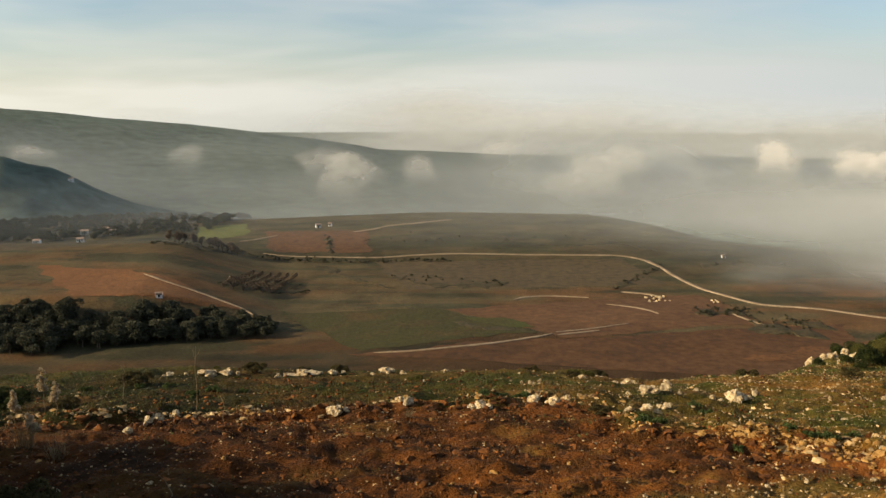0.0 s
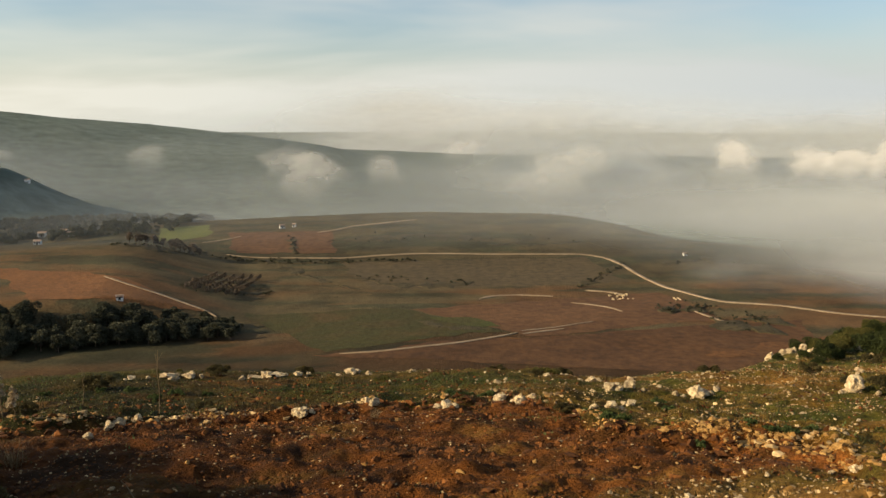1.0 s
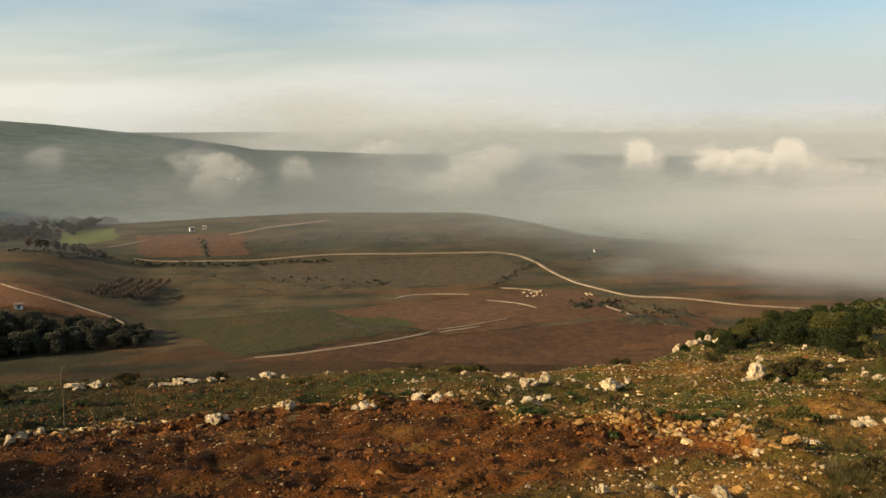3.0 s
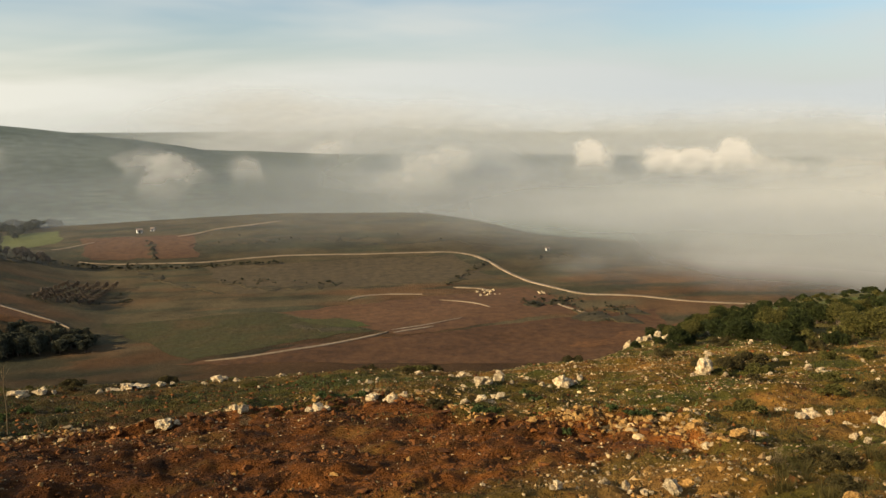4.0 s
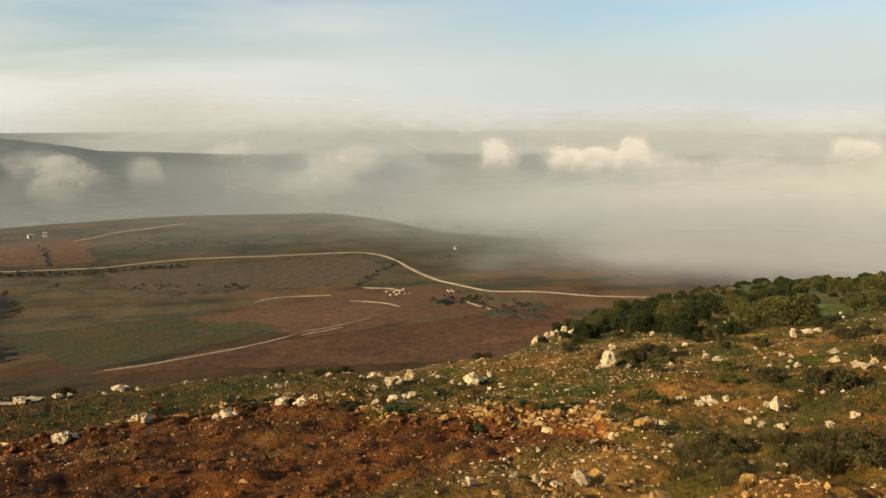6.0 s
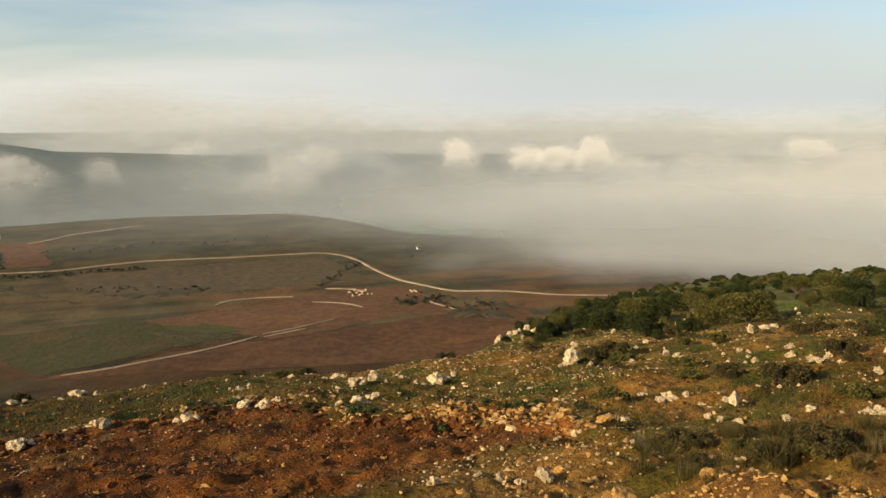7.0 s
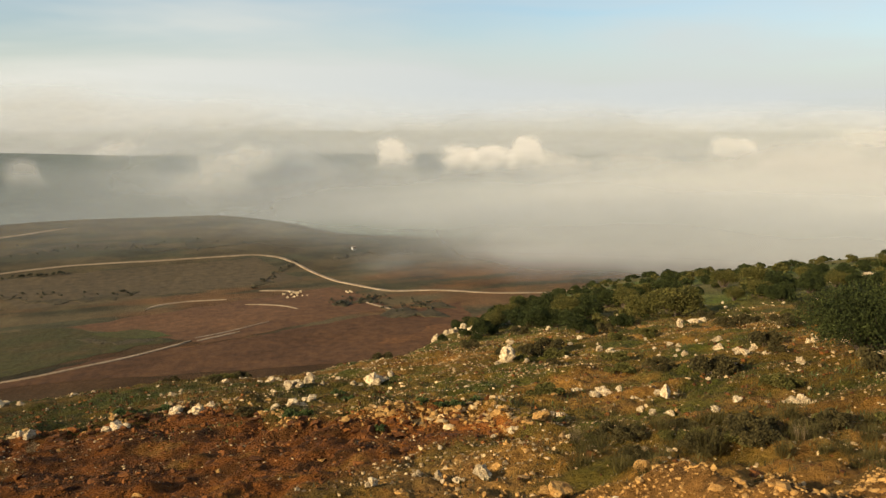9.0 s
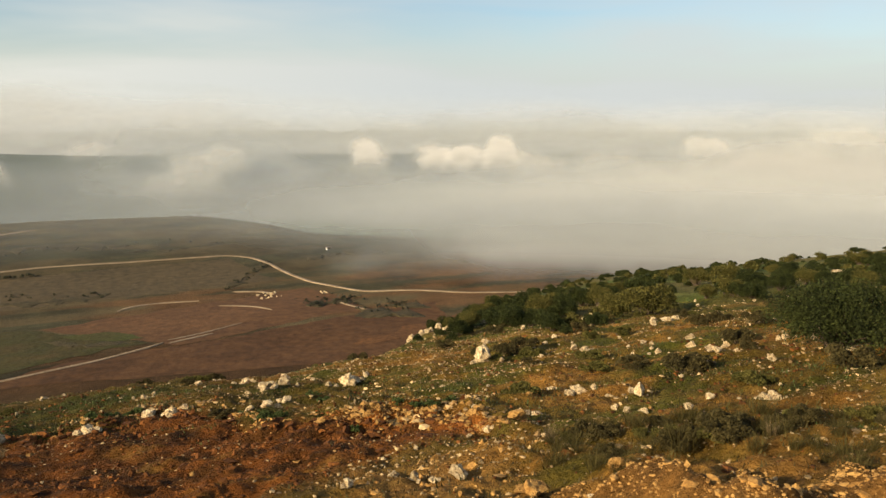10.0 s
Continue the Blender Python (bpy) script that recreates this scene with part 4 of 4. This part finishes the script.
WEED = shrub("weed_clump", 51, 0.75, 0.30, 9, 700, 0.040, LEAF_GREEN, "fresh green leafy weed clump among stones", "weed", "green weeds")
WEEDS = (
    (14.6, 17.6, 0.9), (3.2, 20.9, 0.8), (4.2, 21.2, 0.6), (5.6, 21.2, 0.8), (15.4, 17.3, 0.6), (18.6, 19.7, 0.7), (17.8, 20.1, 0.6), (20.9, 15.5, 0.5),
    (26.4, 16.3, 0.6), (25.2, 16.3, 0.6), (27.6, 16.5, 0.5), (23.8, 16.4, 0.5), (-17.7, 25.1, 0.8), (-16.2, 25.5, 0.8), (-19.1, 27.0, 0.7), (-20.9, 27.6, 0.7),
    (-14.2, 25.8, 0.6), (-24.4, 28.5, 0.7), (-22.7, 28.4, 0.6), (-12.3, 24.7, 0.5), (-1.1, 21.8, 0.5), (34.8, 13.2, 0.4), (36.5, 12.5, 0.4), (12.9, 18.6, 0.5), (1.5, 22.4, 0.4), (-5.9, 23.5, 0.5))
put(WEED, *WEEDS[0], 0, True)
for k, (az, d, size) in enumerate(WEEDS[1:]):
    put(WEED, az, d, size, k * 50)
TUFT = tuft("grass_tuft", 2, 150, 0.22, 0.50, 0.006, 0.55, GRASS, "shaggy tuft of grey-green winter grass", "grass", "grass tufts by the bank")
put(TUFT, 44, 11.9, 1.0, 0, True)
x, y, z, az, d, rnd = scatter(95, 95, 10.4, 14.2, 35, 62, lambda a, d, x, y: 0.4 + 0.6 * ease(0.4, 0.6, fbm(x / 1.2, y / 1.2, 85)))
for k in range(len(x)):
    put(TUFT, az[k], d[k], 0.32 + 0.36 * rnd.rand(), rnd.uniform(0, 360))
DRY = tuft("dry_grass", 3, 110, 0.18, 0.55, 0.005, 0.4, STRAW, "clump of dead straw-coloured grass", "grass", "dead grass clumps")
put(DRY, -27.5, 9.8, 1.0, 0, True)
for k, (az, d, size) in enumerate(((-25.5, 10.6, 0.8), (-22.5, 10.2, 0.8), (-28.6, 11.5, 1.0), (-20, 11.0, 0.6), (-29.5, 10.4, 0.9), (-26.4, 16.5, 0.9), (-28.2, 17.5, 1.1), (-2.5, 18.5, 0.5), (35, 12.5, 0.5), (50, 12.2, 0.5))):
    put(DRY, az, d, size, k * 40)


def grass_cover(name, label, count, seed, mat, d0, d1, tall, keep):
    """Short blades over the weedy margin, joined."""
    x, y, z, az, d, rnd = scatter(count, seed, d0, d1, -33, 63, keep)
    n = len(x)
    h = tall * (0.5 + rnd.rand(n))
    a, lean = rnd.uniform(0, 6.283, n), rnd.uniform(0.2, 1.0, n)
    w = 0.010 + 0.012 * rnd.rand(n)
    p0 = np.stack([x - w * np.sin(a), y + w * np.cos(a), z - 0.01], -1)
    p1 = np.stack([x + w * np.sin(a), y - w * np.cos(a), z - 0.01], -1)
    p2 = np.stack([x + lean * h * np.cos(a), y + lean * h * np.sin(a), z + h], -1)
    me = bpy.data.meshes.new(name)
    me.from_pydata(np.stack([p0, p1, p2], 1).reshape(-1, 3).tolist(), [], np.arange(3 * n).reshape(-1, 3).tolist())
    me.materials.append(mat)
    return tagged(new(name, me), label, "grass", kind="stuff")


grass_cover("winter_grass", "thin winter grass over the stony margin", 24000, 17, GRASS, 11, 48, 0.07,
            lambda a, d, x, y: margin(a, d, x, y) * (0.12 + ease(0.46, 0.62, fbm(x / 3.4, y / 3.4, 37))))
grass_cover("green_weeds", "patches of fresh green seedlings", 9000, 18, LEAF_GREEN, 10, 36, 0.06,
            lambda a, d, x, y: ease(0.55, 0.68, fbm(x / 2.8, y / 2.8, 87)) * (0.15 + margin(a, d, x, y)))
grass_cover("dry_stubble", "dead brown grass between the stones", 26000, 19, LEAF_BROWN, 10, 46, 0.06,
            lambda a, d, x, y: (0.1 + margin(a, d, x, y)) * ease(0.42, 0.6, fbm(x / 2.1, y / 2.1, 89)))


def dry_stalk(seed, tall, plume):
    """A dead flower stalk, with a few side twigs and, on some, a pale seed head."""
    rnd = np.random.RandomState(seed)
    root = new("dry_stalk")
    tagged(root, "tall dead flower stalk with a pale seed head" if plume else "thin bare dead stalk standing in weeds", "plant", "dead stalks")
    verts, faces = tube([(rnd.normal() * 0.01 * k, rnd.normal() * 0.01 * k, tall * k / 6 - 0.03) for k in range(7)], 0.013, 0.006, 5)
    mesh_object("stalk", verts, faces, STRAW, root)
    for _ in range(5):
        h, a = tall * rnd.uniform(0.45, 0.9), rnd.uniform(0, 6.283)
        r = 0.12 * tall * rnd.uniform(0.5, 1)
        v, f = tube([(0, 0, h), (r * 0.5 * math.cos(a), r * 0.5 * math.sin(a), h + r * 0.5), (r * math.cos(a), r * math.sin(a), h + r * 1.3)], 0.006, 0.002, 4)
        mesh_object("twig", v, f, STRAW, root)
    if plume:
        balls = [(rnd.normal() * 0.03, rnd.normal() * 0.03, tall * (0.55 + 0.09 * k), 0.10 - 0.012 * k) for k in range(6)]
        v, f = leaf_cloud(rnd, balls, 900, 0.03)
        mesh_object("seed_head", v.tolist(), f.tolist(), PLUME, root, smooth=False)
    return root


for k, (az, d, tall, plume) in enumerate(((-17.4, 21.5, 1.75, 0), (-22.1, 24.5, 1.1, 0), (-15.6, 20.0, 0.8, 0), (-26.9, 21.0, 1.15, 1), (-26.2, 20.5, 0.8, 1), (-28.6, 20.0, 0.9, 1), (-19.5, 12.0, 0.6, 0), (-27.8, 17.5, 0.7, 1))):
    put(dry_stalk(k, tall, plume), az, d, 1.0, k * 30, True)


# ---- the valley's trees, walls and houses ----
def far_tree(name, seed, tall, wide, leaves, size, mat, label, group, bare=False):
    rnd = np.random.RandomState(seed)
    root = new(name)
    tagged(root, label, "tree", group)
    balls = [(rnd.normal() * wide * 0.22, rnd.normal() * wide * 0.22, tall * rnd.uniform(0.3, 0.8), wide * rnd.uniform(0.22, 0.36)) for _ in range(9)]
    verts, faces = tube([(0, 0, -0.6), (0.02 * tall, 0, tall * 0.35), (0, 0.02 * tall, tall * 0.75)], 0.03 * tall, 0.008 * tall)
    for ball in balls:
        v, f = tube([(0, 0, tall * 0.22), ball[:3]], 0.012 * tall, 0.004 * tall, 4)
        faces += [tuple(i + len(verts) for i in q) for q in f]
        verts += v
    mesh_object("trunk", verts, faces, BARK, root)
    v, f = leaf_cloud(rnd, balls, leaves, size)
    mesh_object("crown", v.tolist(), f.tolist(), mat, root, smooth=False)
    return root


def put_xy(ob, x, y, size, turn, first=False):
    return put(ob, math.degrees(math.atan2(x, y)), math.hypot(x, y), size, turn, first)


PINES = [far_tree("valley_tree", k, 8.0 + k, 7.0, 1500, 0.45, WOOD, "dark evergreen tree on the shaded bank", "trees of the wooded bank") for k in range(3)]
rnd = np.random.RandomState(7)
for k, tree in enumerate(PINES):
    put_xy(tree, -110 - 25 * k, 342, 1.0, 0, True)
for k in range(165):
    x = rnd.uniform(-215, -74)
    y = 343 + 0.10 * (x + 150) + rnd.uniform(-10, 11) + 8 * math.sin(x / 21)
    put_xy(PINES[k % 3], x, y, rnd.uniform(0.7, 1.15) * (0.6 + 0.4 * float(ease(-74, -110, x))), rnd.uniform(0, 360))
for k in range(70):
    put_xy(PINES[k % 3], rnd.uniform(-235, -160), rnd.uniform(322, 352), rnd.uniform(0.6, 1.1), k * 33)
FAR_PINES = [far_tree("far_tree", 30 + k, 8.0 + k, 7.5, 300, 1.0, WOOD, "dark hazy evergreen tree across the valley", "far trees") for k in range(3)]
for k, tree in enumerate(FAR_PINES):
    put_xy(tree, -230 - 30 * k, 690, 0.7, 0, True)
spots = []
for k in range(850):
    x = rnd.uniform(-450, -185)
    spots.append((x, 690 + 0.25 * (x + 300) + rnd.uniform(-70, 90), rnd.uniform(0.3, 0.75), k * 47))
for k in range(46):
    x = -130 + 3.0 * k + rnd.uniform(-1, 1)
    spots.append((x, 540 + 5 * math.sin(x / 30) + rnd.uniform(-4, 3), rnd.uniform(0.12, 0.32), k * 20))
for (x0, y0), (x1, y1), wide, count in (((-116, 546), (-35, 537), 5, 60), ((-32, 486), (38, 470), 5, 60), ((98, 456), (142, 527), 3, 40), ((-119, 430), (-73, 446), 6, 50), ((124, 396), (156, 402), 7, 70),
                                       ((143, 372), (176, 372), 9, 60), ((-88, 619), (-77, 563), 2, 40), ((167, 524), (227, 527), 6, 40), ((-185, 516), (-138, 540), 6, 60), ((-60, 606), (130, 596), 9, 60)):
    for k in range(count):
        u = rnd.rand()
        spots.append((x0 + (x1 - x0) * u + rnd.normal() * 1.5, y0 + (y1 - y0) * u + rnd.normal() * wide, 0.05 + 0.16 * rnd.rand() ** 2, k * 31))
merged("far_wood", "hazy dark trees and hedges far down the valley", "trees", FAR_PINES, spots)
for k in range(12):
    put_xy(PINES[k % 3], rnd.uniform(126, 152), rnd.uniform(386, 402), rnd.uniform(0.14, 0.26), k * 20)
BARE = far_tree("bare_tree", 9, 6.5, 3.2, 700, 0.28, ORCHARD, "bare grey-brown orchard tree in a row", "orchard rows")
put_xy(BARE, -112, 425, 1.0, 0, True)
for row in range(6):
    for k in range(9):
        put_xy(BARE, -114 + 4.6 * row + 0.5 * k, 418 + 6.0 * k + 2 * row, 0.55 + 0.2 * rnd.rand(), 40 * k)
for k in range(14):
    put_xy(BARE, -176 + 3.2 * k, 515 + 14 * rnd.rand() + 0.8 * k, 0.9 + 0.5 * rnd.rand(), 40 * k)


def house(x, y, turn, long, deep, high, label):
    """A small plastered farmhouse with a pitched tile roof."""
    root = new("house")
    tagged(root, label, "house", "farmhouses of the valley")
    a, b = long / 2, deep / 2
    mesh_object("wall", [(-a, -b, -1), (a, -b, -1), (a, b, -1), (-a, b, -1), (-a, -b, high), (a, -b, high), (a, b, high), (-a, b, high), (-a, 0, high + deep * 0.28), (a, 0, high + deep * 0.28)],
                [(0, 1, 5, 4), (2, 3, 7, 6), (1, 2, 6, 9, 5), (3, 0, 4, 8, 7)], PLASTER, root, smooth=False)
    for s in (-1, 1):
        e, t, r = high - 0.1, 0.18, high + deep * 0.28
        mesh_object("roof", [(-a - 0.3, s * (b + 0.3), e), (a + 0.3, s * (b + 0.3), e), (a + 0.3, 0, r + 0.05), (-a - 0.3, 0, r + 0.05), (-a - 0.3, s * (b + 0.3), e + t), (a + 0.3, s * (b + 0.3), e + t), (a + 0.3, 0, r + t + 0.05), (-a - 0.3, 0, r + t + 0.05)],
                    [(0, 1, 2, 3), (4, 5, 6, 7), (0, 1, 5, 4), (1, 2, 6, 5), (3, 0, 4, 7)], TILE, root, smooth=False)
    for name, cx, w, z0, z1 in (("door", 0, 1.0, 0, 2.1), ("window", -long * 0.3, 1.0, 1.0, 2.1), ("window", long * 0.3, 1.0, 1.0, 2.1)):
        made = mesh_object(name, [(cx - w / 2, -b - 0.05, z0), (cx + w / 2, -b - 0.05, z0), (cx + w / 2, -b - 0.05, z1), (cx - w / 2, -b - 0.05, z1), (cx - w / 2, -b + 0.1, z0), (cx + w / 2, -b + 0.1, z0), (cx + w / 2, -b + 0.1, z1), (cx - w / 2, -b + 0.1, z1)],
                    [(0, 1, 2, 3), (0, 1, 5, 4), (3, 2, 6, 7), (0, 4, 7, 3), (1, 5, 6, 2)], DARK, root, smooth=False)
        if name == "window":
            mesh_object("sill", [(cx - 0.6, -b - 0.2, z0 - 0.1), (cx + 0.6, -b - 0.2, z0 - 0.1), (cx + 0.6, -b - 0.2, z0 - 0.02), (cx - 0.6, -b - 0.2, z0 - 0.02), (cx - 0.6, -b, z0 - 0.1), (cx + 0.6, -b, z0 - 0.1), (cx + 0.6, -b, z0 - 0.02), (cx - 0.6, -b, z0 - 0.02)],
                        [(0, 1, 2, 3), (3, 2, 6, 7), (0, 1, 5, 4), (0, 4, 7, 3), (1, 5, 6, 2)], PLASTER, made, smooth=False)
    root.matrix_world = pose(x, y, float(ground(x, y)), 0, 0, turn)


for x, y, turn, long, deep, high in ((-100, 653, 20, 6, 4, 3), (-91, 657, -10, 4, 3.5, 2.6), (190, 549, 10, 3.6, 3, 2.0), (-130, 368, 15, 4.5, 3, 2), (-292, 663, 10, 9, 6, 3.5), (-266, 655, 30, 8, 6, 3.2),
                                   (-278, 672, -20, 10, 6, 3.5), (-250, 560, 10, 7, 5, 3), (-300, 600, 5, 8, 5, 3), (-511, 1129, 10, 10, 7, 5), (-358, 824, 0, 8, 6, 4), (-372, 835, 15, 9, 6, 4)):
    house(x, y, turn, 0.65 * long, 0.65 * deep, 0.8 * high, "small white farmhouse far down in the valley")


# dry-stone heaps
HEAP = random.Random(4)
for az, d, wide, count in ((26.2, 38.8, 2.1, 40),):
    for k in range(count):
        place_rock("outcrop_block", ROCKS[k % 6], az + HEAP.uniform(-0.5, 0.5) * math.degrees(wide / d), d + HEAP.uniform(-0.5, 0.5), HEAP.uniform(0.18, 0.42), HEAP.uniform(0, 360),
                   "pale block of a limestone outcrop among shrubs", "limestone outcrop", HEAP.uniform(0.8, 1.3))
for k in range(26):
    place_rock("quarry_block", ROCKS[k % 6], HEAP.choice((14.6, 14.9, 15.3, 18.6)) + HEAP.uniform(-0.5, 0.5), HEAP.uniform(432, 450), HEAP.uniform(0.8, 2.0), k * 50,
               "pale broken rock beside a dirt track", "rock heaps in the fields")
